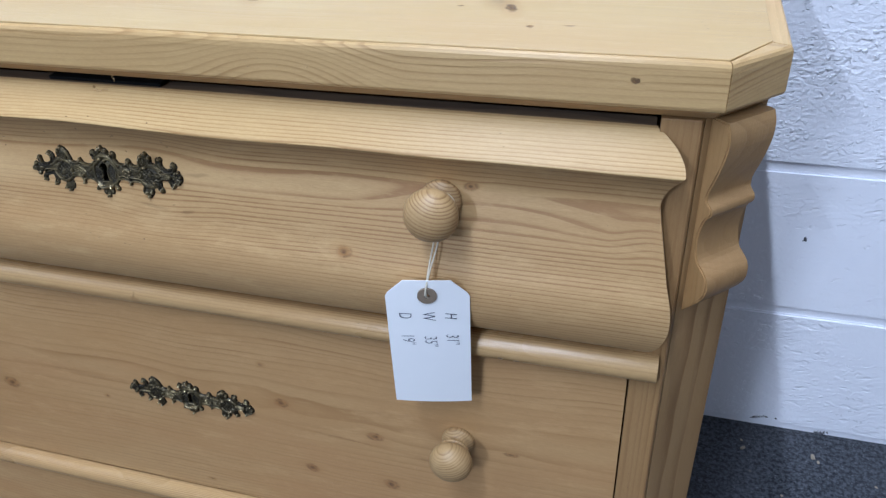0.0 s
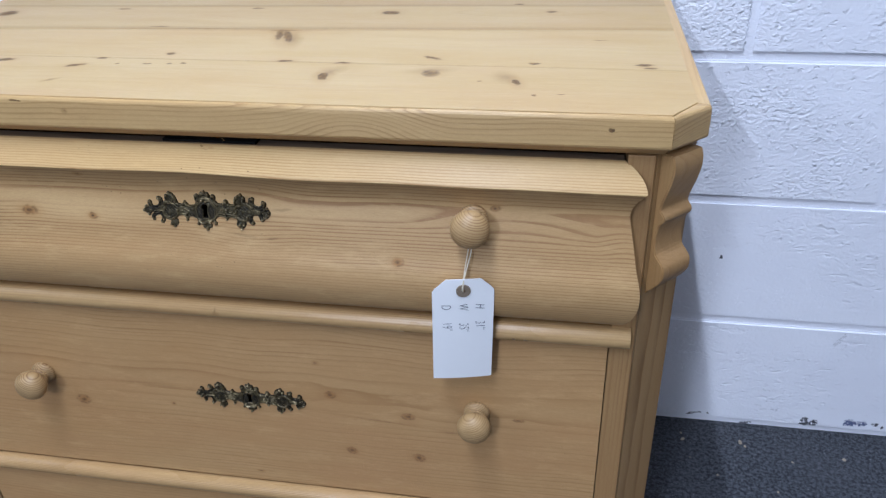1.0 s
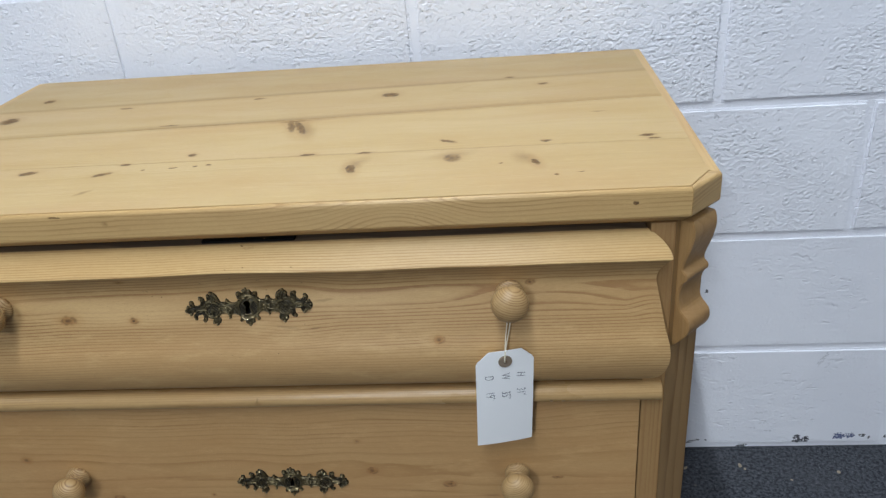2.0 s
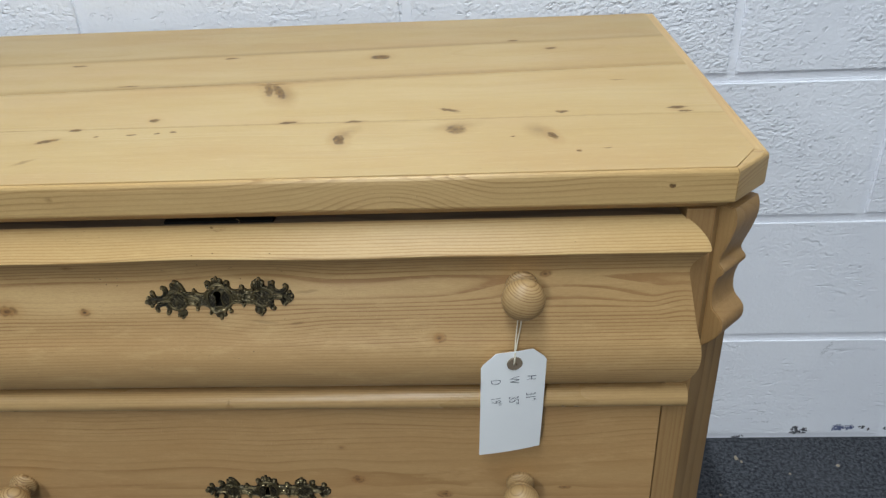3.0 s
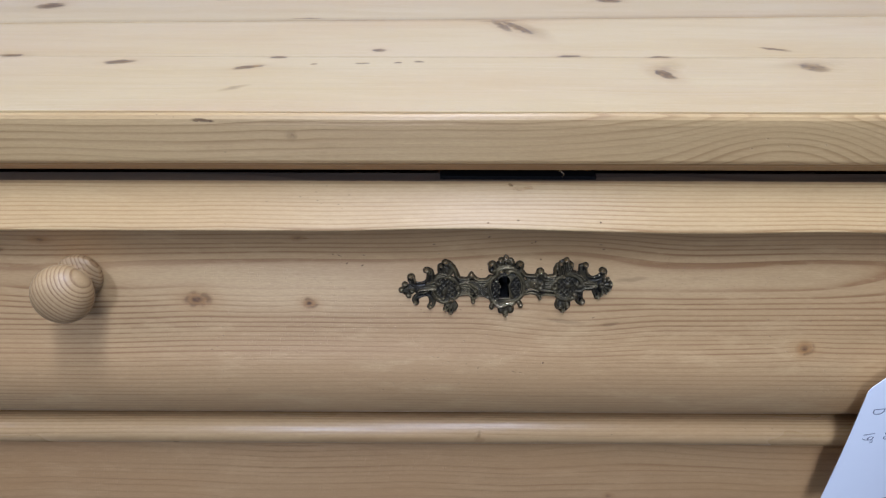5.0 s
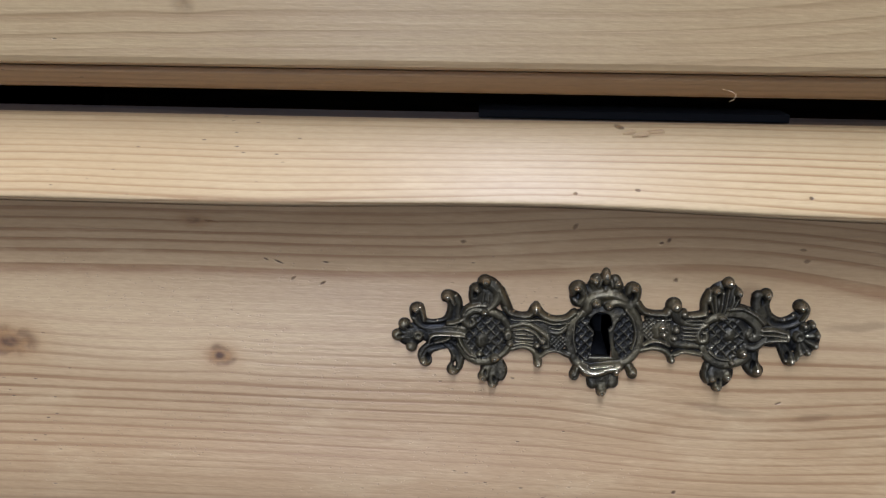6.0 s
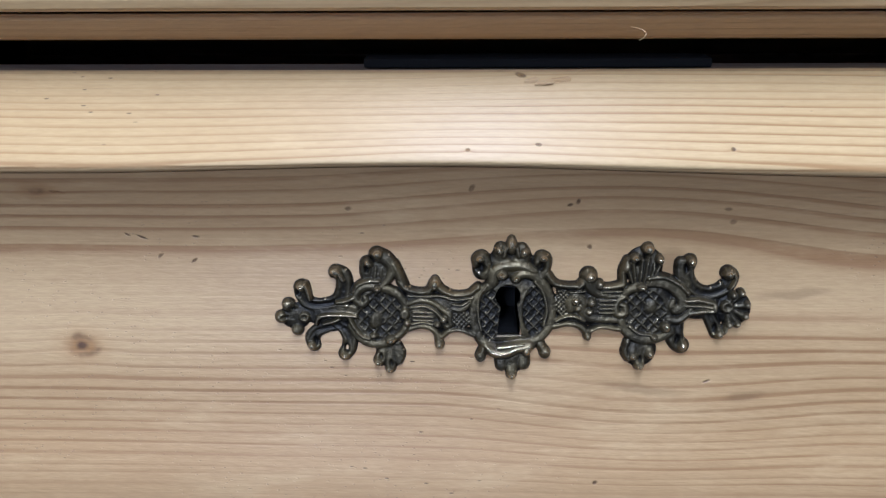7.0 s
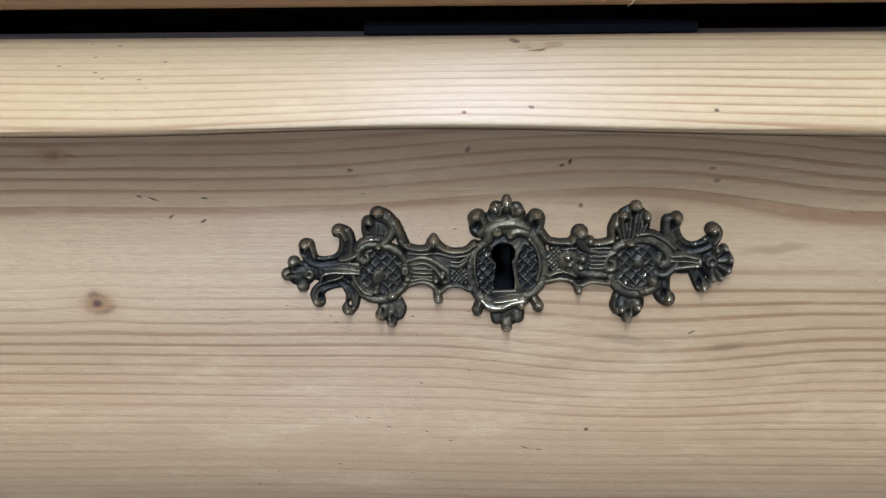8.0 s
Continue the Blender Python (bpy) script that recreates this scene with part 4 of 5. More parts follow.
def left_medallion():
    """A hatched field in a ring of c-scrolls, a leaf above and a smaller one below."""
    plate(-34.9, 11.8, 4.3, 5.2, 1.2)
    plate(-32.7, -11.1, 4.2, 4.8, 1.1)
    plate(-35.9, 0, 8, 8.4, 1.4)
    lattice(-35.1, 0, 6, 6.4, 3.3, 0.9)
    lump(-36.1, -1.7, 2.6, 3.3, 2.1, -25)
    dent(-35.4, -1.6, 1.6, 2.4, 0.7)
    stroke([(-43.2, -3.2, 1.1, 2.6), (-41.5, -5.8, 1.3, 2.7), (-38.9, -7.8, 1.4, 2.9), (-35.5, -8.5, 1.3, 2.9), (-32.4, -7.6, 1.5, 3.2)], 0.4)
    stroke([(-43.3, -0.6, 1, 2.5), (-42.3, -3.2, 1, 2.6), (-40.3, -5.8, 0.9, 2.6), (-38.1, -6.8, 0.8, 2.5)])
    lump(-32.2, -7.1, 1.9, 1.4, 3.88, 15)
    lump(-36.9, -5.9, 1.3, 1, 3)
    stroke([(-31.2, -7, 1.1, 2.9), (-29, -5.1, 1.2, 2.8), (-27.7, -2.8, 1.2, 2.8)], 0.3)
    lump(-28.3, 0.2, 1.5, 2.1, 3.3)
    dent(-28.2, 0.1, 0.8, 1.1, 0.8)
    lump(-27.7, -2.4, 1.3, 1.2, 3)
    stroke([(-28.1, 2.6, 1.2, 2.7), (-29.8, 5.2, 1.3, 2.9), (-32.6, 6.9, 1.3, 3.1), (-35.7, 7.6, 1.2, 3.2), (-38.8, 7.8, 1.3, 3.3), (-41, 6.3, 1.3, 3.4), (-41.3, 4.2, 1.2, 3.4), (-39.9, 2.9, 1.1, 3.3), (-38.5, 3.8, 0.9, 3.2), (-39.1, 5.1, 0.7, 3)], 0.4)
    stroke([(-41.9, 6.3, 1, 2.4), (-40.6, 8.3, 1.1, 2.5), (-38, 9.3, 1.2, 2.5), (-34.9, 9.4, 1.2, 2.6)])
    lump(-35.4, 7.4, 1.4, 1.2, 4.2, 30)
    stroke([(-35.3, 16.6, 2.1, 3.6), (-33.1, 15.6, 1.9, 3.5), (-31.4, 13.3, 1.7, 3.3), (-31.8, 10.7, 1.3, 3.1), (-33.5, 8.5, 1, 3), (-35.4, 7.3, 0.8, 3)], 0.4)
    lump(-35, 16.9, 1.9, 1.8, 4.07)
    stroke([(-37.9, 14.1, 2, 3.3), (-38.4, 11.7, 1.7, 2.8), (-38, 9.3, 1.4, 2.4)], 0.5)
    lump(-37.6, 14.4, 1.5, 1.6, 3.49)
    stroke([(-35.6, 13.4, 0.7, 1.9), (-36, 10.5, 0.8, 2.1), (-36.3, 8.6, 0.7, 2.1)])
    stroke([(-34.1, 12.9, 0.6, 1.8), (-34.4, 10.5, 0.7, 2)])
    stroke([(-30.7, 13.9, 1.5, 2.5), (-29.6, 11, 1.6, 2.3), (-28.4, 8.1, 1.6, 2.1)])
    stroke([(-33.6, -9.2, 1.4, 2.4), (-34.9, -11.4, 1.5, 2.8), (-35.7, -13.3, 1.7, 3.3)], 0.4)
    stroke([(-32.3, -9.8, 1.3, 2.3), (-32.6, -12.9, 1.5, 2.7), (-32.8, -15.5, 1.5, 3.2)], 0.4)
    stroke([(-30.7, -8.9, 1.4, 2.2), (-29.9, -11.3, 1.5, 2.5), (-30.4, -13.4, 1.3, 2.7)], 0.4)
    lump(-35.9, -13.5, 1.5, 1.4, 3.59)
    lump(-32.9, -15.6, 1.5, 1.3, 3.49)


def left_link():
    """Reeded strap with a knop above and a drop below."""
    plate(-19.3, 0.5, 9.5, 5.9, 1)
    plate(-25.2, 1.1, 6, 5.4, 1)
    stroke([(-29.2, 8.8, 1.4, 2.3), (-27.6, 7, 1.3, 2.4), (-24.5, 6.1, 1.2, 2.4), (-21.7, 6.4, 1.3, 2.5), (-20.2, 8.3, 1.6, 2.8)])
    stroke([(-19.9, 8.3, 1.6, 2.8), (-17.7, 6.3, 1.3, 2.5), (-14.6, 5.1, 1.2, 2.4), (-10.9, 5.4, 1.2, 2.4), (-8.4, 7.1, 1.4, 2.5)])
    stroke([(-27.3, 5.2, 0.6, 2.2), (-23.3, 4.8, 0.6, 2.3), (-18.7, 4.9, 0.6, 2.3), (-14.6, 3.8, 0.6, 2.3), (-10, 4.2, 0.6, 2.3)])
    lump(-19.9, 8.4, 1.6, 2.3, 3.88)
    stroke([(-26.9, 2.9, 0.9, 2.6), (-24.1, 3.7, 1, 2.8), (-21, 3.1, 1, 2.9), (-18.2, 1.2, 1.1, 3), (-16.1, -0.8, 1.2, 3.1), (-15.9, -3.1, 1.1, 3), (-17.3, -3.7, 0.9, 2.7)], 0.3)
    stroke([(-26.7, 1.8, 0.6, 2.3), (-23, 2.2, 0.7, 2.5), (-20.2, 0.9, 0.8, 2.6), (-18.4, -1.2, 0.8, 2.7)])
    stroke([(-26, 0.5, 0.5, 2.1), (-23.3, 0.5, 0.55, 2.3), (-20.7, 0.2, 0.5, 2.2)])
    stroke([(-26, -0.6, 0.5, 2.1), (-23.4, -0.7, 0.55, 2.3), (-20.7, -0.9, 0.5, 2.2)])
    stroke([(-26, -1.7, 0.5, 2.1), (-23.4, -1.8, 0.55, 2.3), (-20.7, -2, 0.5, 2.2)])
    lump(-17.8, -1.6, 1.4, 1.4, 3.2)
    lump(-19.5, -3, 1.2, 1.1, 2.8)
    stroke([(-27.4, -4.5, 0.8, 2.4), (-24.2, -3.6, 0.9, 2.6), (-21.5, -4.1, 1, 2.7), (-19.7, -5.9, 1.1, 2.8), (-19.1, -8.5, 1.3, 2.9)], 0.3)
    stroke([(-27.4, -3, 0.6, 2.2), (-23.7, -2.4, 0.6, 2.3), (-20.9, -3, 0.6, 2.2)])
    lump(-19.1, -8.8, 1.5, 1.6, 3.2)
    stroke([(-18.4, -6.6, 1.1, 2.1), (-16.4, -5, 1.1, 2.2), (-13.3, -4.7, 1, 2.3), (-9.8, -6.1, 1.2, 2.3)])
    lattice(-13, -2, 2.8, 2.4, 1.3, 1.2)
    stroke([(-15.3, 1.1, 0.9, 2.3), (-13.3, 0.8, 1, 2.5), (-11.3, 2, 1, 2.6), (-9.7, 4.1, 1, 2.6)], 0.3)
    stroke([(-15.1, 2.4, 0.6, 2.1), (-12.8, 2.3, 0.6, 2.2), (-10.6, 3.6, 0.6, 2.2)])


def centre():
    """The keyhole's oval between hatched cheeks, under a brow and a leafy crown, on a heavy sill."""
    plate(0.8, -0.2, 11.4, 10.4, 1.5)
    plate(0.6, 14.2, 6.0, 5.2, 1.5)
    plate(0.6, -13, 5.2, 4.4, 1.2)
    plate(-7.4, 12.2, 2.6, 3.4, 1.2)
    plate(8.7, 12.0, 2.6, 3.4, 1.2)
    lattice(-6.3, -0.5, 4.4, 7.6, 2.7, 0.7)
    lattice(7.9, 0, 4.4, 7.6, 2.7, 0.7)
    stroke([(-4.4, 8, 1.2, 2.7), (-7.5, 6.1, 1.3, 2.8), (-9.2, 3.2, 1.2, 2.7), (-9.9, -0.4, 1.2, 2.6), (-9.3, -4.5, 1.3, 2.7), (-7.5, -8, 1.5, 2.9), (-4.8, -10, 1.7, 3.2)], 0.4)
    stroke([(-6.2, 7.4, 0.6, 2.4), (-8.1, 4.5, 0.6, 2.3), (-8.5, -0.5, 0.6, 2.2), (-7.7, -4.8, 0.6, 2.3)])
    stroke([(1.8, 9.5, 1.4, 3.8), (3.2, 10.6, 1.4, 3.6), (5.9, 10.4, 1.4, 3.4), (8.6, 8.4, 1.4, 3.1), (10.5, 5.3, 1.3, 2.9), (11.5, 0.8, 1.3, 2.7), (10.9, -3.6, 1.3, 2.7), (8.7, -6.9, 1.3, 2.8), (6, -8.6, 1.3, 2.9)], 0.4)
    stroke([(6.9, 8.4, 0.6, 2.6), (8.9, 5.6, 0.6, 2.4), (10, 0.8, 0.6, 2.3), (9.1, -3.7, 0.6, 2.3)])
    stroke([(-4.4, 8.6, 1.7, 3), (-4, 11.2, 1.8, 3.2), (-1.9, 12.6, 1.8, 3.4), (0.9, 13, 1.7, 3.5), (4, 12.7, 1.7, 3.4), (6.5, 11.3, 1.5, 3.1)], 0.3)
    lump(-2, 10.5, 1.8, 1.7, 4.27, -20)
    dent(-1.7, 11, 0.9, 0.7, 0.8)
    lump(1.7, 9.6, 1.5, 1.4, 4.07, 25)
    lump(0.7, 18.6, 1.7, 3.3, 4.5)
    stroke([(-0.6, 17.9, 1.3, 3.3), (-1.4, 15.6, 1.1, 2.7)])
    stroke([(2, 17.8, 1.3, 3.3), (2.6, 15.6, 1.1, 2.7)])
    dent(0.6, 16.3, 1.6, 2.3, 1)
    stroke([(-2.1, 17.9, 1.7, 3.3), (-2.5, 15.7, 1.6, 2.9), (-1.5, 13.9, 1.2, 2.6)], 0.4)
    stroke([(3.4, 17.5, 1.7, 3.3), (4.3, 15.2, 1.6, 2.9), (3.1, 13.6, 1.2, 2.6)], 0.4)
    lump(-2.5, 17.3, 1.4, 1.8, 3.6, 25)
    lump(4, 16.5, 1.5, 1.8, 3.59, -25)
    stroke([(-8.6, 13.4, 1.2, 3.2), (-8.6, 15.0, 1.4, 3.6), (-7.2, 15.8, 1.5, 3.7), (-6.1, 14.4, 1.4, 3.4), (-6.0, 12.2, 1.3, 3), (-6.6, 10.3, 1.4, 2.7)], 0.3)
    lump(-7.7, 15.2, 1.7, 1.5, 4.1)
    dent(-7.4, 12.5, 1.7, 1.5, 1.1)
    stroke([(8.2, 12.6, 1.0, 3), (7.6, 14.0, 1.2, 3.3), (8.6, 15.4, 1.5, 3.7), (10.0, 14.6, 1.4, 3.5), (10.0, 12.4, 1.3, 3), (9, 10, 1.4, 2.7)], 0.3)
    lump(9.0, 15.0, 1.6, 1.4, 4.1)
    dent(8.5, 12.6, 1.5, 1.4, 1.1)
    stroke([(-6.7, -9, 1.4, 3), (-4.2, -11, 2, 3.7), (-1.1, -11.1, 2.2, 3.9), (1.7, -9.8, 2.2, 4), (5.1, -9.4, 2, 3.8)])
    stroke([(-3.3, -9.4, 0.7, 4), (-0.2, -9.1, 0.8, 4.2), (3.7, -8.6, 0.7, 4.1)])
    lump(4.4, -10.5, 1.4, 2, 4.2)
    lump(-8, -12.4, 1.7, 1.9, 3.2)
    dent(-8, -12.5, 1.2, 1.2, 1.1)
    lump(9.5, -11.6, 1.8, 2, 3.3)
    dent(9.5, -12.1, 1.2, 1.1, 1.1)
    stroke([(-7.2, -10, 1.5, 2.4), (-8, -12.1, 1.6, 2.6)])
    stroke([(8.3, -9.3, 1.5, 2.4), (9.4, -11.3, 1.6, 2.6)])
    stroke([(-2.7, -13, 1.6, 2.5), (-2.3, -15.1, 1.7, 2.8)], 0.4)
    stroke([(3.8, -12.4, 1.6, 2.5), (3.6, -14.7, 1.8, 2.9)], 0.4)
    stroke([(0.4, -12.7, 1.5, 2.3), (0.4, -15.6, 1.7, 2.7), (0.4, -17.7, 1.5, 3.4)], 0.4)
    lump(0.4, -17.7, 1.5, 1.5, 3.78)


def right_link():
    """Reeded strap with a curling leaf above and a shell scroll."""
    plate(20.8, 1.1, 9.5, 5.6, 1)
    plate(27, 0.5, 6, 5.2, 1)
    stroke([(10.2, 10.3, 1.4, 2.5), (12.3, 7.8, 1.3, 2.4), (15.4, 7.1, 1.2, 2.4), (18.8, 7.1, 1.2, 2.4)])
    stroke([(13.1, 5.7, 0.6, 2.3), (16.2, 5.3, 0.6, 2.3), (20.1, 5.6, 0.6, 2.4)])
    stroke([(21.2, 9.8, 2.2, 3.5), (21.6, 7.5, 2, 3.3), (23.2, 5.2, 1.4, 2.9), (26.3, 4, 1, 2.6), (30.6, 4, 0.9, 2.5)], 0.3)
    lump(21.5, 9.6, 2, 1.9, 3.98)
    stroke([(18.5, 6.8, 1.3, 2.7), (19.5, 7.9, 1.4, 3)])
    lump(24, 7.3, 1.5, 1.7, 2.9, -30)
    stroke([(24, 6.7, 1.2, 2.4), (27, 6.6, 1.2, 2.4), (30.3, 7.3, 1.3, 2.5)])
    stroke([(25, 5.3, 0.5, 2.3), (29.7, 5.4, 0.5, 2.3)])
    stroke([(24.1, 3, 0.5, 2.2), (26.2, 2.9, 0.55, 2.3), (28.4, 2.9, 0.5, 2.2)])
    stroke([(24.1, 1.8, 0.5, 2.2), (26.2, 1.8, 0.55, 2.3), (28.4, 1.7, 0.5, 2.2)])
    stroke([(24.1, 0.7, 0.5, 2.2), (26.2, 0.7, 0.55, 2.3), (28.4, 0.6, 0.5, 2.2)])
    stroke([(24, -0.4, 0.5, 2.2), (26.2, -0.5, 0.55, 2.3), (28.4, -0.5, 0.5, 2.2)])
    lattice(14.5, 2.5, 2.4, 3.6, 1.3, 1.2)
    stroke([(16.5, 0.8, 1.5, 3), (16.5, 2.8, 1.7, 3.4), (17.9, 3.7, 1.7, 3.5), (19.6, 2.6, 1.6, 3.2), (19.4, 0.5, 1.5, 3), (20.6, -1.3, 1.4, 2.8), (23.1, -2.3, 1.2, 2.6), (28.5, -2.8, 1, 2.4)], 0.3)
    lump(17.6, 3.2, 1.6, 1.6, 3.88)
    lump(18.3, 1, 1.5, 1.4, 3)
    lump(21.9, 2.5, 1.5, 1.7, 3.1)
    lump(21.3, -0.1, 1.5, 1.2, 3.01)
    stroke([(12.4, -2.5, 0.9, 2.4), (14.6, -1.4, 0.9, 2.5), (17.2, -1.3, 0.9, 2.5), (20, -2.6, 0.9, 2.4)])
    stroke([(11.9, -4.2, 1.1, 2.2), (15.3, -3.5, 1, 2.4), (18.4, -4, 1.1, 2.5), (20.3, -5.5, 1.1, 2.5), (21, -7.3, 1, 2.5)], 0.2)
    lump(21, -7.1, 1.3, 1.5, 2.8)
    stroke([(21.8, -5.5, 1, 2.2), (24.6, -4.5, 1, 2.2), (29.6, -5.2, 1.1, 2.3)])


def right_medallion():
    """A hatched field in a ring that ends in a large volute, a fan above and a leaf below."""
    plate(35.8, 12.1, 5.3, 5.8, 1.2)
    plate(35.1, -11.1, 4.9, 5.2, 1.1)
    plate(36.7, -0.5, 8.6, 8.2, 1.4)
    lattice(35.5, -0.5, 6.4, 6.2, 3.3, 0.9)
    lump(37.8, 0.9, 2.4, 3, 1.7, -20)
    stroke([(30.9, 3.9, 1, 2.7), (29.3, 2.9, 1, 2.8), (28.4, 0.9, 1.1, 3), (29, -1, 1.2, 3.2), (30.7, -0.7, 1.2, 3.3), (30.9, 1.1, 1, 3.1), (29.9, 1.6, 0.7, 2.9)], 0.3)
    stroke([(30.9, 4.8, 1.2, 2.8), (32.5, 6, 1.4, 3.1), (34.6, 6.5, 1.6, 3.4)], 0.3)
    lump(35.1, 6.6, 2, 1.2, 4.07, -5)
    stroke([(37.4, 7.5, 1.2, 2.9), (40.2, 7.5, 1.4, 3.1), (43.3, 6.3, 1.5, 3.2), (45.8, 3.7, 1.5, 3.3), (46.2, 1.1, 1.5, 3.4), (44.7, -0, 1.4, 3.4), (43.3, 1.1, 1.1, 3.3), (43.7, 2.4, 0.8, 3.1)], 0.5)
    stroke([(37.1, 8.8, 1.1, 2.4), (41, 9.1, 1.2, 2.5), (44.9, 7.1, 1.2, 2.6), (47.5, 4.6, 1.2, 2.5)])
    stroke([(30.1, -3.3, 1.2, 2.6), (31.3, -5.7, 1.3, 2.7), (33.9, -7.7, 1.4, 2.9), (37.5, -8.4, 1.4, 3), (40.9, -7.5, 1.4, 3.1), (43.2, -5.8, 1.5, 3.1)], 0.4)
    stroke([(32.1, -4.4, 0.6, 2.3), (34.7, -6.3, 0.7, 2.5), (37.8, -6.8, 0.7, 2.5)])
    lump(41.7, -4.6, 1.7, 1.8, 3.88)
    dent(41, -4.9, 0.9, 0.8, 0.6)
    stroke([(42.6, -2.7, 1.2, 2.9), (45.1, -3.1, 1.2, 3), (47.3, -1.5, 1.2, 3), (48.5, 0.2, 1, 2.8)], 0.3)
    lump(38.7, -7.5, 1.2, 1, 3.4)
    lump(36.7, 17, 1.9, 2, 4.27)
    lump(33.3, 14.5, 1.6, 1.6, 3.88, -35)
    lump(39.7, 13.9, 1.5, 1.8, 3.78, 20)
    lump(31.1, 12.1, 1.4, 2.4, 2.8, -15)
    stroke([(32.8, 7.6, 0.5, 1.9), (32, 10, 0.7, 2.4), (31.3, 11.7, 0.9, 2.6)])
    stroke([(33.6, 7.6, 0.5, 1.9), (33.2, 10, 0.7, 2.4), (32.8, 13.1, 0.9, 2.6)])
    stroke([(34.6, 7.6, 0.5, 1.9), (34.9, 10, 0.7, 2.4), (35.2, 14, 0.9, 2.6)])
    stroke([(35.7, 7.6, 0.5, 1.9), (36.2, 10, 0.7, 2.4), (36.7, 14.6, 0.9, 2.6)])
    stroke([(37, 7.5, 0.5, 1.9), (37.8, 9.9, 0.7, 2.4), (38.6, 12.7, 0.9, 2.6)])
    stroke([(37.9, 7.5, 0.5, 1.9), (38.7, 9.9, 0.7, 2.4), (39.5, 12, 0.9, 2.6)])
    stroke([(31.4, 14.1, 1.2, 2.4), (30.3, 11.2, 1.3, 2.3), (30.3, 8, 1.3, 2.2)])
    stroke([(34.2, -9.3, 1, 2.3), (33.3, -11.2, 1.4, 2.8), (33.4, -12.8, 1.5, 3.2)], 0.4)
    stroke([(36.5, -9.8, 1, 2.3), (37.6, -11.3, 1.3, 2.8), (37.6, -12.4, 1.4, 3.1)], 0.4)
    stroke([(35.3, -10.1, 0.9, 2.2), (35.1, -13, 1.3, 2.6), (35.1, -15.6, 1.5, 3.3)], 0.4)
    lump(33.2, -12.7, 1.4, 1.4, 3.4)
    lump(37.7, -12.3, 1.5, 1.4, 3.3)
    lump(35.1, -15.7, 1.5, 1.4, 3.49)
    stroke([(31.7, -8.8, 1.2, 2.1), (31.1, -11.7, 1.3, 2.2), (32, -13.6, 1.2, 2.3)])


def right_wing():
    """Two arms that curl up from a common bow, two hooks below, and a petalled end."""
    plate(50.7, 0.5, 7.4, 3.6, 0.9)
    plate(60, -0.1, 5, 5, 0.9)
    plate(46.4, 2.9, 4, 5, 0.9)
    stroke([(45.8, 12.7, 1.7, 2.9), (46, 9.8, 1.9, 2.6), (46.9, 6.9, 1.9, 2.4)], 0.4)
    stroke([(48, 13.3, 1.7, 3.4), (47.4, 10.9, 1.6, 3.1), (47.8, 8, 1.7, 2.8), (49.8, 5.4, 1.7, 2.6), (52.7, 4.3, 1.7, 2.5), (55.7, 4.9, 1.8, 2.6), (58, 6.5, 1.9, 2.8), (59, 8.6, 1.9, 3.2), (58.1, 9.9, 1.7, 3.5)], 0.7)
    lump(47.9, 13.3, 1.5, 1.7, 3.78)
    lump(57.9, 9.6, 1.7, 1.8, 3.78)
    stroke([(59.1, 10, 0.8, 3.6), (59.7, 8.1, 0.7, 3.2), (58.5, 5.8, 0.6, 2.9)])
    stroke([(47, 2.5, 1, 2.7), (50.4, 2.6, 1.1, 2.8), (54.1, 1.7, 1.1, 2.7)])
    stroke([(47, 1.1, 0.8, 2.5), (50.7, 1, 0.9, 2.6), (54.1, 0.5, 0.9, 2.6)])
    stroke([(48.2, -1, 1, 2.6), (51.3, -0.5, 1.1, 2.7), (54.4, -0.5, 1, 2.7)])
    lump(54.6, 0.5, 1.2, 2.2, 2.9)
    stroke([(44.8, -3.5, 2.1, 2.3), (44.4, -6.4, 2.3, 2.5), (45, -9, 2.2, 2.7), (46.4, -10.3, 2, 3)], 0.5)
    lump(46.4, -10, 1.6, 1.9, 3.2)
    stroke([(53.5, -2.1, 1.5, 2.1), (54.7, -4.4, 1.7, 2.4), (55.9, -6.6, 1.8, 2.8)], 0.5)
    lump(56.2, -7, 1.5, 1.6, 3.01)
    stroke([(58.4, -4.4, 1, 2.4), (57.6, -6.4, 1, 2.7)])
    stroke([(58.1, 0.4, 0.8, 1.9), (59.9, 2.4, 1, 2.3), (61.7, 4.3, 1.2, 2.6)], 0.2)
    lump(61.7, 4.3, 1.4, 1.4, 2.8)
    stroke([(58.1, 0.4, 0.8, 1.9), (60.7, 0.7, 1, 2.3), (63.3, 1.1, 1.2, 2.6)], 0.2)
    lump(63.3, 1.1, 1.4, 1.4, 2.8)
    stroke([(58.1, 0.4, 0.8, 1.9), (60.5, -0.9, 1, 2.3), (62.9, -2.1, 1.2, 2.6)], 0.2)
    lump(62.9, -2.1, 1.4, 1.4, 2.8)
    stroke([(58.1, 0.4, 0.8, 1.9), (59.5, -1.9, 1, 2.3), (60.9, -4.2, 1.2, 2.6)], 0.2)
    lump(60.9, -4.2, 1.4, 1.4, 2.8)
    stroke([(58.1, 0.4, 0.8, 1.9), (58.4, -2, 1, 2.3), (58.7, -4.4, 1.2, 2.6)], 0.2)
    lump(58.7, -4.4, 1.4, 1.4, 2.8)
    stroke([(58.1, 0.4, 0.8, 1.9), (58.8, 2.1, 1, 2.3), (59.4, 3.9, 1.2, 2.6)], 0.2)
    lump(59.4, 3.9, 1.4, 1.4, 2.8)
    lump(58, 0.6, 2.2, 2.2, 2.9)
    dent(58, 0.6, 1.2, 1.2, 1.5)


for cast in (left_wing, left_medallion, left_link, right_wing, right_medallion, right_link, centre):
    cast()

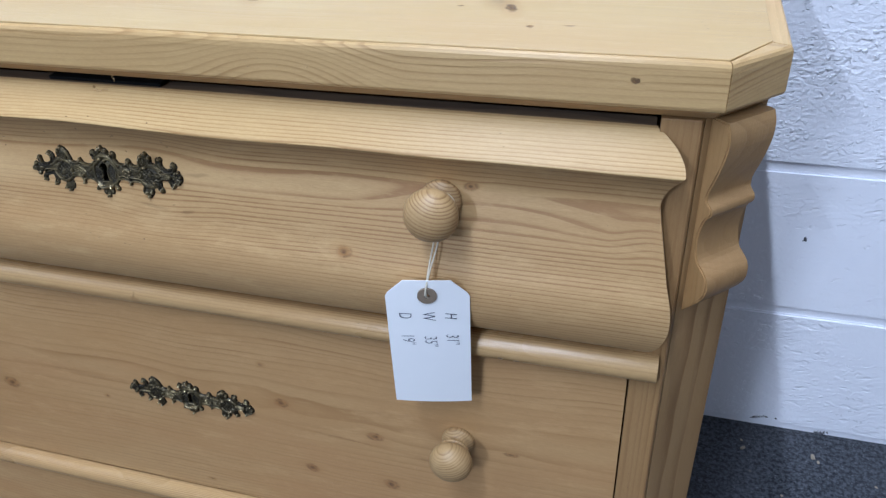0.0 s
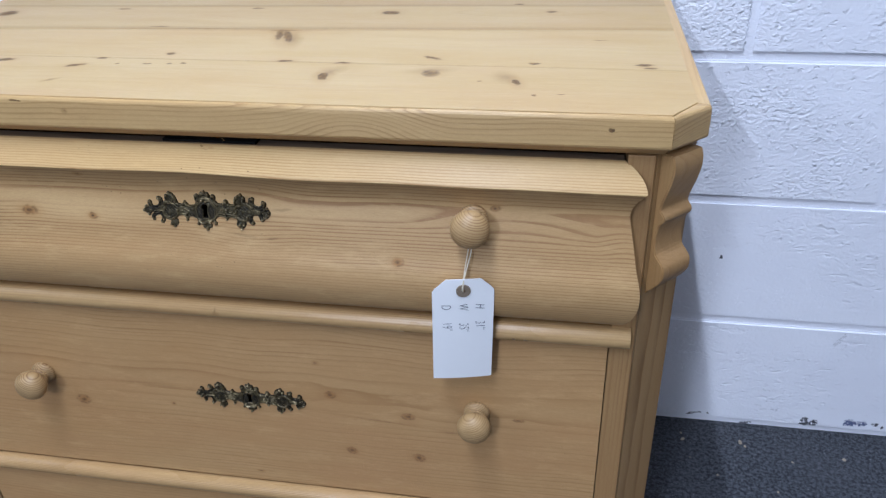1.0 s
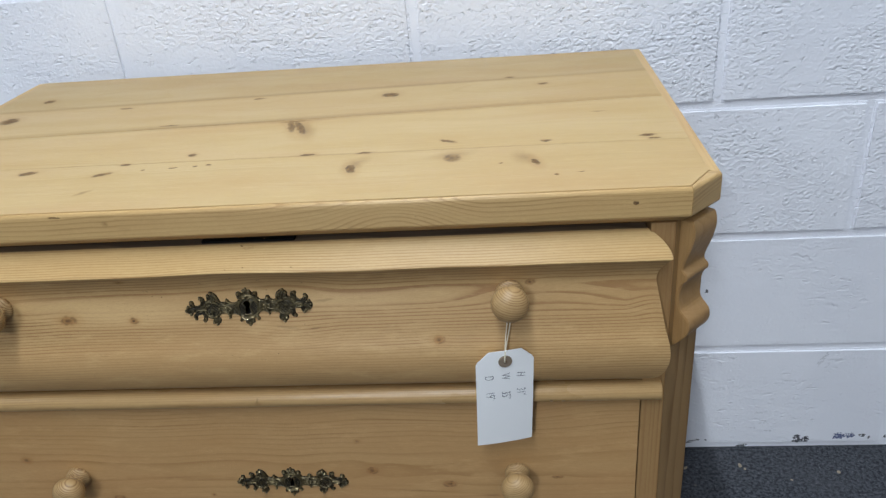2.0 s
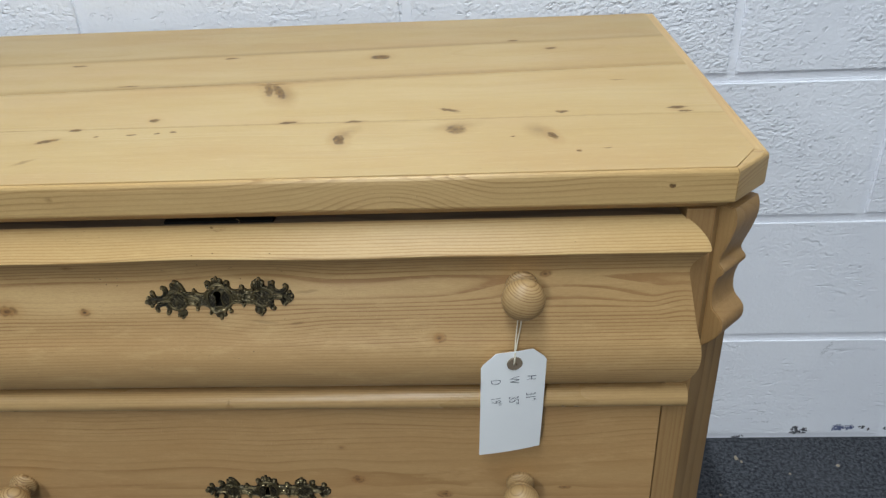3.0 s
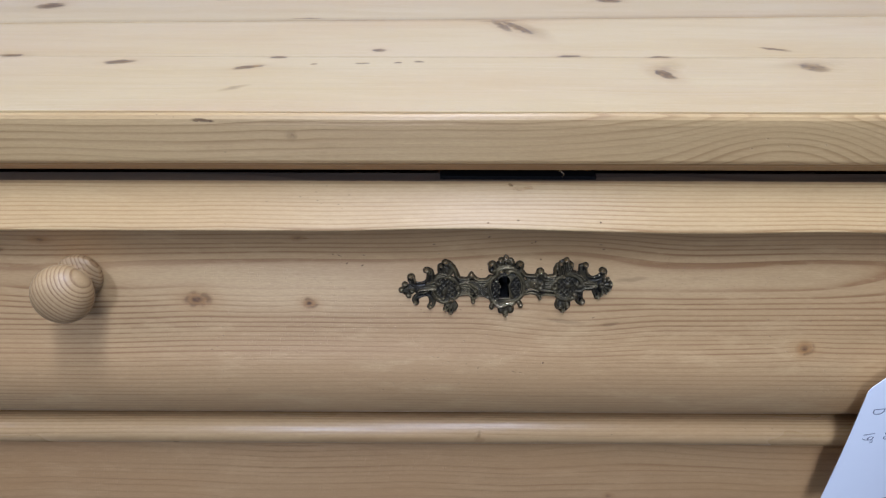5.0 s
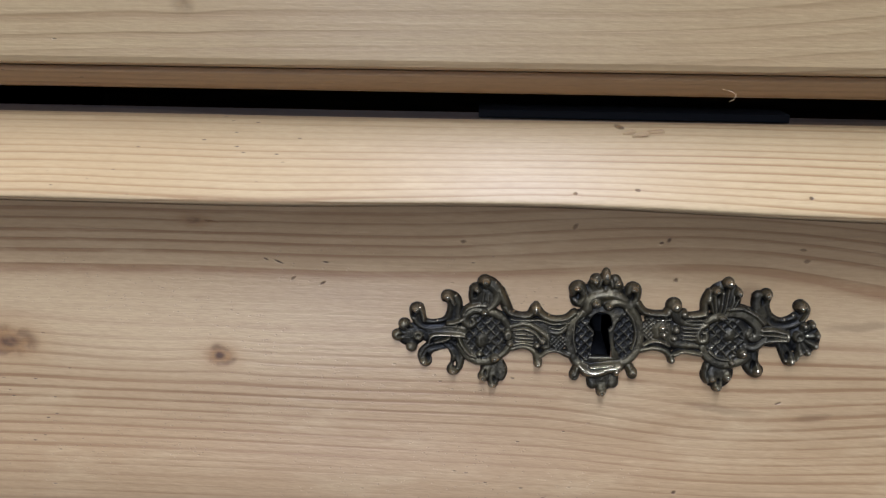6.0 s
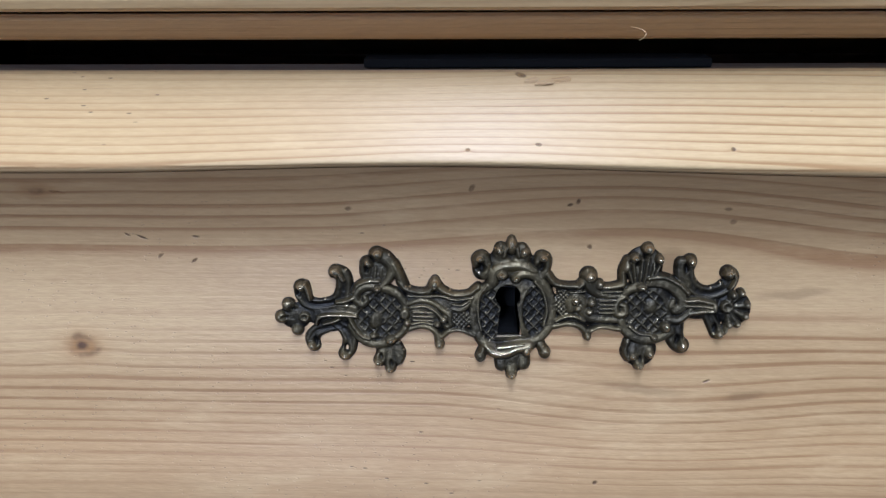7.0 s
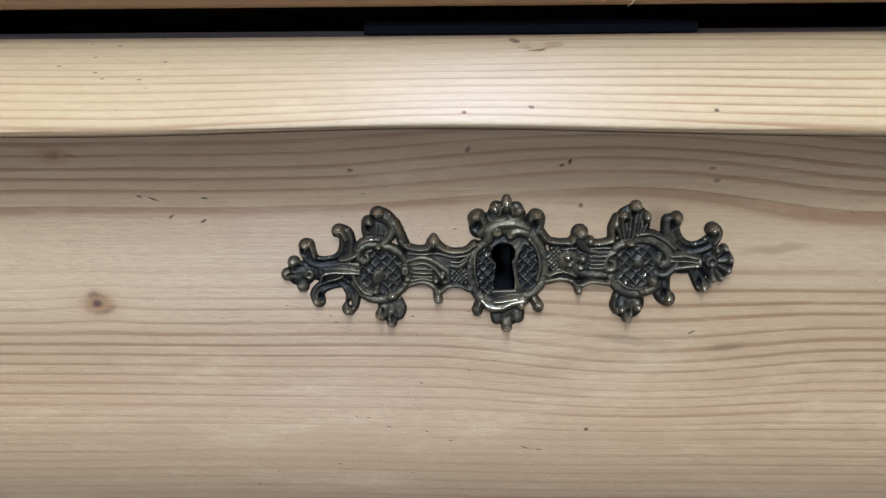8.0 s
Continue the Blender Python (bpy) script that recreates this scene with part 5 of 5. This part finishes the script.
# hollows in the curled tips
for u, v, ru, rv in ((-57.0, 6.6, 0.9, 1.8), (-47.3, 10.4, 0.9, 1.9), (-52.9, -7.4, 0.8, 1.6), (-44.6, -9.6, 0.8, 1.8), (-36.6, 15.4, 1.0, 1.3), (-38.2, 12.8, 0.8, 1.4),
                     (46.9, 11.6, 0.8, 1.9), (57.1, 8.2, 1.0, 1.6), (45.2, -8.4, 1.0, 1.7), (55.0, -5.4, 0.8, 1.6), (36.2, 15.2, 0.9, 1.2), (33.9, 13.2, 0.7, 1.1),
                     (39.0, 12.4, 0.7, 1.2), (-35.2, -12.0, 0.7, 1.3), (-32.4, -14.0, 0.7, 1.3), (35.3, -13.9, 0.7, 1.4), (-61.2, -0.4, 1.0, 0.7), (-59.0, 2.3, 0.9, 0.8)):
    dent(u, v, ru, rv, 1.1)

# the keyhole, and the foundry's unevenness
hole = (((GU + 0.3) ** 2 + (GV - 4.2) ** 2) < 3.4 ** 2) | ((np.abs(GU + 0.1) < 1.9 + 0.13 * (4 - GV)) & (GV < 4.4) & (GV > -6.6))
rough = np.zeros(GU.shape)
for k in range(9):
    a, b, c = random.uniform(0.3, 1.3), random.uniform(0.3, 1.3), random.uniform(0, 6)
    rough += 0.012 * np.sin(a * GU + b * GV * (-1) ** k + c)
for k in range(14):
    a, b, c = random.uniform(1.2, 3.4), random.uniform(1.2, 3.4), random.uniform(0, 6)
    rough += 0.007 * np.sin(a * GU + b * GV * (-1) ** k + c)
relief = np.where(relief > -0.8, relief + rough, relief)
for k in range(1):
    wide = np.pad(relief, 1, mode="edge")
    relief = (4 * relief + 2 * (wide[1:-1, :-2] + wide[1:-1, 2:] + wide[:-2, 1:-1] + wide[2:, 1:-1])
              + wide[:-2, :-2] + wide[:-2, 2:] + wide[2:, :-2] + wide[2:, 2:]) / 16


def escutcheon_mesh():
    keep = (relief > -1.15) & ~hole
    rows, cols = GU.shape
    quad = keep[:-1, :-1] & keep[1:, :-1] & keep[:-1, 1:] & keep[1:, 1:]
    used = np.zeros(GU.shape, bool)
    for di in (0, 1):
        for dj in (0, 1):
            used[di:rows - 1 + di, dj:cols - 1 + dj] |= quad
    number = np.full(GU.shape, -1)
    number[used] = np.arange(used.sum())
    co = np.stack([GU[used] * 0.985, GV[used] * 0.98, relief[used]], 1) * 0.001
    i, j = np.nonzero(quad)
    faces = np.stack([number[i, j], number[i, j + 1], number[i + 1, j + 1], number[i + 1, j]], 1)
    mesh = bpy.data.meshes.new("escutcheon")
    mesh.from_pydata(co.tolist(), [], faces.tolist())
    # a thin wall down into the keyhole
    bm = bmesh.new()
    bm.from_mesh(mesh)
    rim = [e for e in bm.edges if e.is_boundary and all(abs(v.co.x) < 0.0045 and -0.0095 < v.co.y < 0.009 for v in e.verts)]
    out = bmesh.ops.extrude_edge_only(bm, edges=rim)
    for v in out["geom"]:
        if isinstance(v, bmesh.types.BMVert):
            v.co.z = -0.002
    bmesh.ops.recalc_face_normals(bm, faces=bm.faces)
    if sum(f.normal.z for f in bm.faces) < 0:
        bmesh.ops.reverse_faces(bm, faces=bm.faces)
    bm.to_mesh(mesh)
    bm.free()
    return mesh


scutcheon = escutcheon_mesh()


def escutcheon(parent, x, y, z, tilt, spin=0.0):
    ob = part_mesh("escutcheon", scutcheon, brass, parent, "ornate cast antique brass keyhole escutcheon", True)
    ob.matrix_basis = pose(x, y, z, 90 - tilt, 0, 0) @ pose(0, 0, 0, 0, 0, spin)
    return ob


def dark_keyhole_lining(parent, x, y, z0, z1, lean=0.0):
    """A shallow open box added to line a keyhole; its near-black colour stands in for the hole's shade."""
    bm = bmesh.new()
    mid = (z0 + z1) / 2
    bmesh.ops.create_cube(bm, size=1.0, matrix=Matrix.Translation((x, y + 0.010, mid)) @ Matrix.Diagonal((0.0066, 0.021, z1 - z0, 1)))
    bmesh.ops.delete(bm, geom=[f for f in bm.faces if f.normal.y < -0.9], context="FACES_ONLY")
    for v in bm.verts:
        v.co.y += (v.co.z - mid) * lean
    return part("dark_keyhole_lining", bm, steel, parent, "near-black lining that gives the keyhole its shade")


def drawer_box(parent, z0, z1):
    """Sides, back and bottom behind a drawer's front."""
    for name, x0, x1, y0, y1, a, b in (("drawer_side", -0.376, -0.364, 0.0345, 0.44, z0, z1), ("drawer_side", 0.364, 0.376, 0.0345, 0.44, z0, z1),
                                       ("drawer_back", -0.3635, 0.3635, 0.43, 0.44, z0, z1 - 0.02),
                                       ("drawer_bottom", -0.3635, 0.3635, 0.0345, 0.4295, z0 + 0.005, z0 + 0.012)):
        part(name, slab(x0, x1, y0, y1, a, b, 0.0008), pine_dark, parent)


def across(half, cuts, step=0.012):
    xs = [x for x in np.arange(-half, half, step) if all(abs(x - c) > 0.004 for c in cuts)]
    return sorted([float(x) for x in xs] + list(cuts) + [half])


# top drawer: swelling ogee front below an overhanging lip
CURVE = [(0.0200, 0.5755), (0.0140, 0.5770), (0.0050, 0.5820), (-0.0045, 0.5915), (-0.0105, 0.6060), (-0.0123, 0.6200), (-0.0108, 0.6340),
         (-0.0070, 0.6480), (-0.0042, 0.6620), (-0.0014, 0.6760), (0.0010, 0.6880), (0.0025, 0.6970), (0.0019, 0.7030), (0.0000, 0.7085), (-0.0024, 0.7135), (-0.0056, 0.7184), (-0.0076, 0.7213)]
front = [tuple(p) for p in smooth_curve(CURVE, 4)]
front += [(0.034, 0.7190), (0.034, 0.5755)]


def mitre(bm, half):
    """Cuts a moulded front's ends back at 45 degrees, so that its profile shows there."""
    for v in bm.verts:
        if abs(v.co.x) > half - 0.001:
            v.co.x = math.copysign(half - 0.0085 - min(v.co.y, 0.0080), v.co.x)
    return bm


def rounded_ends(bm, half):
    """Cuts the lip's ends back in a quarter round, worn off at the tip."""
    for v in bm.verts:
        if abs(v.co.x) > half - 0.001:
            back = max(0.0, min(1.0, (v.co.y + 0.009) / 0.0225))
            worn = 0.0020 * max(0.0, min(1.0, (0.7235 - v.co.z) / 0.0020))
            v.co.x = math.copysign(half + 0.0005 - 0.0180 * back ** 1.7 - worn, v.co.x)
    return bm


def lip_wave(x, y, z):
    low = max(0.0, min(1.0, (0.735 - z) / 0.014))
    bump = 0.0022 * math.exp(-((x + 0.02) / 0.075) ** 2) - 0.0006
    return 0.0004 * noise.noise((x * 8, 1, 2)), low * (bump + 0.0011 * noise.noise((x * 11, 0.3, 0.7))) + (1 - low) * 0.0005 * noise.noise((x * 5, 4, 4))


def front_wave(x, y, z):
    """The front's slight unevenness; its top edge follows the lip."""
    near = max(0.0, min(1.0, (z - 0.706) / 0.0145))
    return 0.0006 * noise.noise((x * 4, z * 12, 5)) * (1 - near) + near * lip_wave(x, y, 0.7215)[0], near * lip_wave(x, y, 0.7215)[1]


xs = across(0.3965, [-0.0033, 0.0033])
xs = [x for x in xs if abs(x) < 0.365 or abs(x) > 0.396]
top_drawer = part("drawer", mitre(sweep_x(front, xs, front_wave, (-0.0034, 0.0034, 0.6735, 0.6885, 0.031)), 0.3965), pine_drawer, chest, "ogee-fronted pine top drawer", True, 32)
drawer_box(top_drawer, 0.585, 0.712)
LIP = [(-0.0077, 0.7215), (-0.0085, 0.7219), (-0.0090, 0.7226), (-0.0091, 0.7235), (-0.0078, 0.7252), (-0.0042, 0.7287), (0.0018, 0.7338),
       (0.0079, 0.7386), (0.0117, 0.7412), (0.0135, 0.7421), (0.0160, 0.7424)]
lip = [tuple(p) for p in smooth_curve(LIP, 3)] + [(0.0162, 0.7215)]


lip_xs = [x for x in across(0.3965, [0.0], 0.006) if abs(x) < 0.380 or abs(x) > 0.396]
part("lip_moulding", rounded_ends(sweep_x(lip, lip_xs, lip_wave), 0.3965), pine_lip, top_drawer, "overhanging pine lip with a worn edge", True, 40)
# dark pine here stands in for the shade in the gap under the top
part("drawer_top_edge", slab(-0.378, 0.378, 0.0164, 0.029, 0.7240, 0.7421, 0.0005), pine_dark, top_drawer, "top edge of the drawer, its shade put into the colour")
bm = bmesh.new()
for x0, x1, y0, w, lift in ((0.0032, 0.0068, 0.0098, 0.0009, 0.0004), (0.0058, 0.0105, 0.0088, 0.0011, 0.0005), (0.0092, 0.0150, 0.0102, 0.0008, 0.0003)):
    top = 0.7414 - 0.42 * (0.0117 - y0)
    corners = [bm.verts.new(c) for c in ((x0, y0, top - 0.0002), (x1, y0 - w * 0.3, top + lift), (x1 - 0.0006, y0 + w, top + lift + 0.0004), (x0 + 0.0008, y0 + w * 0.7, top + 0.0002))]
    under = [bm.verts.new(v.co - Vector((0, 0, 0.0006))) for v in corners]
    bm.faces.new(corners)
    bm.faces.new(under[::-1])
    for k in range(4):
        bm.faces.new((corners[k], under[k], under[(k + 1) % 4], corners[(k + 1) % 4]))
part("lifted_splinter", bm, pine_bead, top_drawer, "pale lifted splinters along the lip")
part("lock_plate", slab(-0.038, 0.052, 0.0175, 0.0285, 0.7426, 0.7450, 0.0004), steel, top_drawer, "black steel lock plate")
for x in (-0.2505, 0.252):
    knob(top_drawer, x, 0.0015, 0.688, 5 if x > 0 else 3, -45 if x > 0 else -10)
escutcheon(top_drawer, 0.0005, -0.0004, 0.6812, 10.5, 1.3)


def flat_drawer(z0, z1, label, pocket):
    f = [(FACE + 0.0015, z0), (FACE, z0 + 0.0015)] + [(FACE, z) for z in np.linspace(z0 + 0.0015, z1 - 0.0015, 5)[1:-1]] + [(FACE, z1 - 0.0015), (FACE + 0.0015, z1), (0.034, z1), (0.034, z0)]
    if pocket:
        f = [(FACE + 0.0015, z0), (FACE, z0 + 0.0015), (FACE, pocket - 0.008), (FACE, pocket + 0.006), (FACE, z1 - 0.0015), (FACE + 0.0015, z1), (0.034, z1), (0.034, z0)]
        hole = (-0.0034, 0.0034, pocket - 0.0081, pocket + 0.0061, 0.021)
    else:
        hole = None
    bm = sweep_x(f, across(0.3778, [-0.0043, 0.0023], 0.03), None, (hole[0] - 0.001, hole[1] - 0.001, *hole[2:]) if hole else None)
    bm.transform(Matrix.Translation((0.001, 0, 0)))
    ob = part("drawer", bm, pine_lower, chest, label)
    drawer_box(ob, z0 + 0.006, z1 - 0.02)
    return ob


middle = flat_drawer(0.3165, 0.5525, "flat-fronted pine middle drawer", 0.4435)
knob(middle, -0.2450, FACE, 0.4550, 0, -35)
knob(middle, 0.2525, FACE, 0.4550, 0, -75)
dark_keyhole_lining(top_drawer, 0.0, -0.0011, 0.6738, 0.6882, 0.185)
dark_keyhole_lining(middle, 0.0, FACE, 0.4357, 0.4493)
escutcheon(middle, 0.0015, FACE - 0.0004, 0.4440, 0, -0.8)
flat_drawer(0.0880, 0.2905, "flat-fronted pine bottom drawer", None)
bead(0.5648, 0.3980)
bead(0.3040, 0.3980)
for side in (-1, 1):
    bracket(side)


bm = bmesh.new()
cord(bm, smooth_curve([(0.0275, 0.0030, 0.7542), (0.0295, 0.0018, 0.7538), (0.0306, 0.0008, 0.7530), (0.0302, 0.0006, 0.7520), (0.0292, 0.0010, 0.7512)], 5), 0.00009, 5)
part("splinter", bm, pine_bead, chest, "pale curled splinter under the top's edge", True)


# bits dropped on the carpet
bm = bmesh.new()
for x, y, size in ((0.562, 0.484, 0.0042), (0.661, 0.489, 0.0050), (0.668, 0.481, 0.0028), (0.742, 0.452, 0.0026), (0.612, 0.405, 0.0022), (0.830, 0.470, 0.0034), (0.705, 0.380, 0.0020), (0.560, 0.500, 0.0024)):
    bit = bmesh.ops.create_icosphere(bm, subdivisions=2, radius=size)["verts"]
    stretch, spin = random.uniform(0.5, 0.9), random.uniform(0, 3.1)
    for v in bit:
        v.co *= 1 + 0.5 * noise.noise(v.co * 260 + Vector((x * 90, y * 90, 0)))
        v.co.y *= stretch
        v.co.z *= 0.5
        v.co = Matrix.Rotation(spin, 3, "Z") @ v.co + Vector((x, y, size * 0.3))
mesh = bpy.data.meshes.new("crumbs")
bm.to_mesh(mesh)
bm.free()
mesh.materials.append(plain_fibre("dry_crumb", (0.42, 0.37, 0.29), (0.20, 0.16, 0.11), 700, 0.9))
tagged(new("crumbs", mesh), "dry pale crumbs scattered on the carpet", "crumbs", kind="stuff")


# ---------------------------------------------------------------- the price tag, hung from a knob
def price_tag():
    tag = empty("price_tag", "white card tag with handwritten sizes, tied to a knob", "price tag", at=(0.2452, -0.0210, 0.6262))
    tag.rotation_euler = Euler((radians(5.0), radians(0.8), radians(13.0)))
    w, up, low, cut = 0.0282, 0.0125, -0.1085, 0.0125
    bm = bmesh.new()
    cols, rows = 18, 34
    grid = {}
    for i in range(cols + 1):
        for j in range(rows + 1):
            v = low + (up - low) * j / rows
            half = w if v < up - cut else w - (v - (up - cut))
            u = -half + 2 * half * i / cols
            bend = 0.0012 * (u / w) ** 2 - 0.0010 * math.sin((v - low) / (up - low) * 3.1)
            for k in (0, 1):
                grid[i, j, k] = bm.verts.new((u, bend + 0.0004 * k, v))
    for i in range(cols):
        for j in range(rows):
            if math.hypot(-w + 2 * w * (i + 0.5) / cols, low + (up - low) * (j + 0.5) / rows) < 0.0036:
                continue
            for k in (0, 1):
                bm.faces.new([grid[a, b, k] for a, b in ((i, j), (i + 1, j), (i + 1, j + 1), (i, j + 1))])
    for i in range(cols):
        for j in (0, rows):
            bm.faces.new((grid[i, j, 0], grid[i + 1, j, 0], grid[i + 1, j, 1], grid[i, j, 1]))
    for j in range(rows):
        for i in (0, cols):
            bm.faces.new((grid[i, j, 0], grid[i, j + 1, 0], grid[i, j + 1, 1], grid[i, j, 1]))
    part("card", bm, card, tag)
    bm = bmesh.new()
    for r0, r1 in ((0.0020, 0.0066),):
        rings = []
        for y in (-0.0016, 0.0012):
            for r in (r0, r1):
                rings.append([bm.verts.new((r * math.cos(a), y, r * math.sin(a))) for a in np.linspace(0, 2 * math.pi, 28, endpoint=False)])
        for a, b in ((0, 1), (1, 3), (3, 2), (2, 0)):
            for k in range(28):
                j = (k + 1) % 28
                bm.faces.new((rings[a][k], rings[a][j], rings[b][j], rings[b][k]))
    part("reinforcing_ring", bm, kraft, tag, "brown fibre reinforcing ring")
    lines = (("H", 0.0150, -0.0185), ("31\"", 0.0155, -0.0410), ("W", 0.0000, -0.0185), ("35\"", 0.0005, -0.0425), ("D", -0.0160, -0.0183), ("19\"", -0.0152, -0.0410))
    for text, u, v in lines:
        curve = bpy.data.curves.new("writing", "FONT")
        curve.body, curve.size, curve.extrude, curve.align_x, curve.align_y = text, 0.0128, 0.00006, "CENTER", "CENTER"
        curve.offset, curve.shear = -0.00028, 0.12
        ob = bpy.data.objects.new("writing", curve)
        mesh = bpy.data.meshes.new_from_object(ob)
        bpy.data.objects.remove(ob)
        mesh.materials.clear()
        bend = 0.0012 * (u / w) ** 2 - 0.0010 * math.sin((v - low) / (up - low) * 3.1)
        made = part_mesh("writing", mesh, ink, tag)
        made.matrix_basis = pose(u, bend - 0.00025, v, 90, 0, 0) @ pose(0, 0, 0, 0, 0, -90 + random.uniform(-5, 5)) @ Matrix.Diagonal((0.62, 1, 1, 1))
    # the twine, in the tag's own space
    bm = bmesh.new()
    inv = (Matrix.Translation(tag.location) @ tag.rotation_euler.to_matrix().to_4x4()).inverted()
    neck = Vector((0.252, -0.0055, 0.687))
    ring = [neck + Vector((0.0105 * math.cos(a), 0.0006 * math.sin(3 * a), 0.0105 * math.sin(a))) for a in np.linspace(-math.pi / 2 - 0.2, 1.5 * math.pi - 0.3, 26)]
    hang = smooth_curve([(0.2452, -0.0226, 0.6260), (0.2455, -0.0238, 0.6325), (0.2462, -0.0170, 0.6450), (0.2488, -0.0090, 0.6640), tuple(ring[0])], 6)
    cord(bm, [inv @ Vector(p) for p in hang], 0.00055)
    cord(bm, [inv @ p for p in ring], 0.00055)
    hang = smooth_curve([(0.2452, -0.0203, 0.6235), (0.2449, -0.0240, 0.6297), (0.2473, -0.0185, 0.6440), (0.2514, -0.0095, 0.6630), tuple(ring[-1])], 6)
    cord(bm, [inv @ Vector(p) for p in hang], 0.00055)
    part("string", bm, twine, tag, "cream cotton string", True)
    return tag


price_tag()

# ---------------------------------------------------------------- blocks of the wall, each with its own edges
BLOCK_W, BLOCK_H, PITCH, COURSE, FIRST = 0.4395, 0.2145, 0.450, 0.225, 0.0105


def block_mesh(width, height, seed):
    bm = slab(-width / 2, width / 2, 0.0, 0.06, 0.0, height)
    bmesh.ops.bevel(bm, geom=[e for e in bm.edges if all(v.co.y < 0.001 for v in e.verts)], offset=0.0032, segments=2, affect="EDGES")
    rng = random.Random(seed)
    for v in bm.verts:
        if v.co.y < 0.004:
            v.co.x += rng.uniform(-0.0012, 0.0012)
            v.co.z += rng.uniform(-0.0010, 0.0010)
    mesh = bpy.data.meshes.new("block")
    bm.to_mesh(mesh)
    bm.free()
    mesh.materials.append(block_paint)
    return mesh


meshes = [block_mesh(BLOCK_W, BLOCK_H, k) for k in range(6)]
for row in range(12):
    z = FIRST + row * COURSE
    if z + BLOCK_H > CEILING:
        break
    start = (0.93, 0.905, 0.797, 0.572)[row] if row < 4 else (0.797, 0.572)[row % 2]
    k0 = math.ceil((LEFT + 0.23 - start) / PITCH)
    for k in range(k0, 40):
        x = start + (k + 0.5) * PITCH
        if x + BLOCK_W / 2 > RIGHT:
            break
        mesh = meshes[(k * 5 + row * 3) % 6]
        ob = new("block", mesh)
        ob.location = (x, WALL + random.uniform(-0.0008, 0.0008), z)
        ob.parent = wall
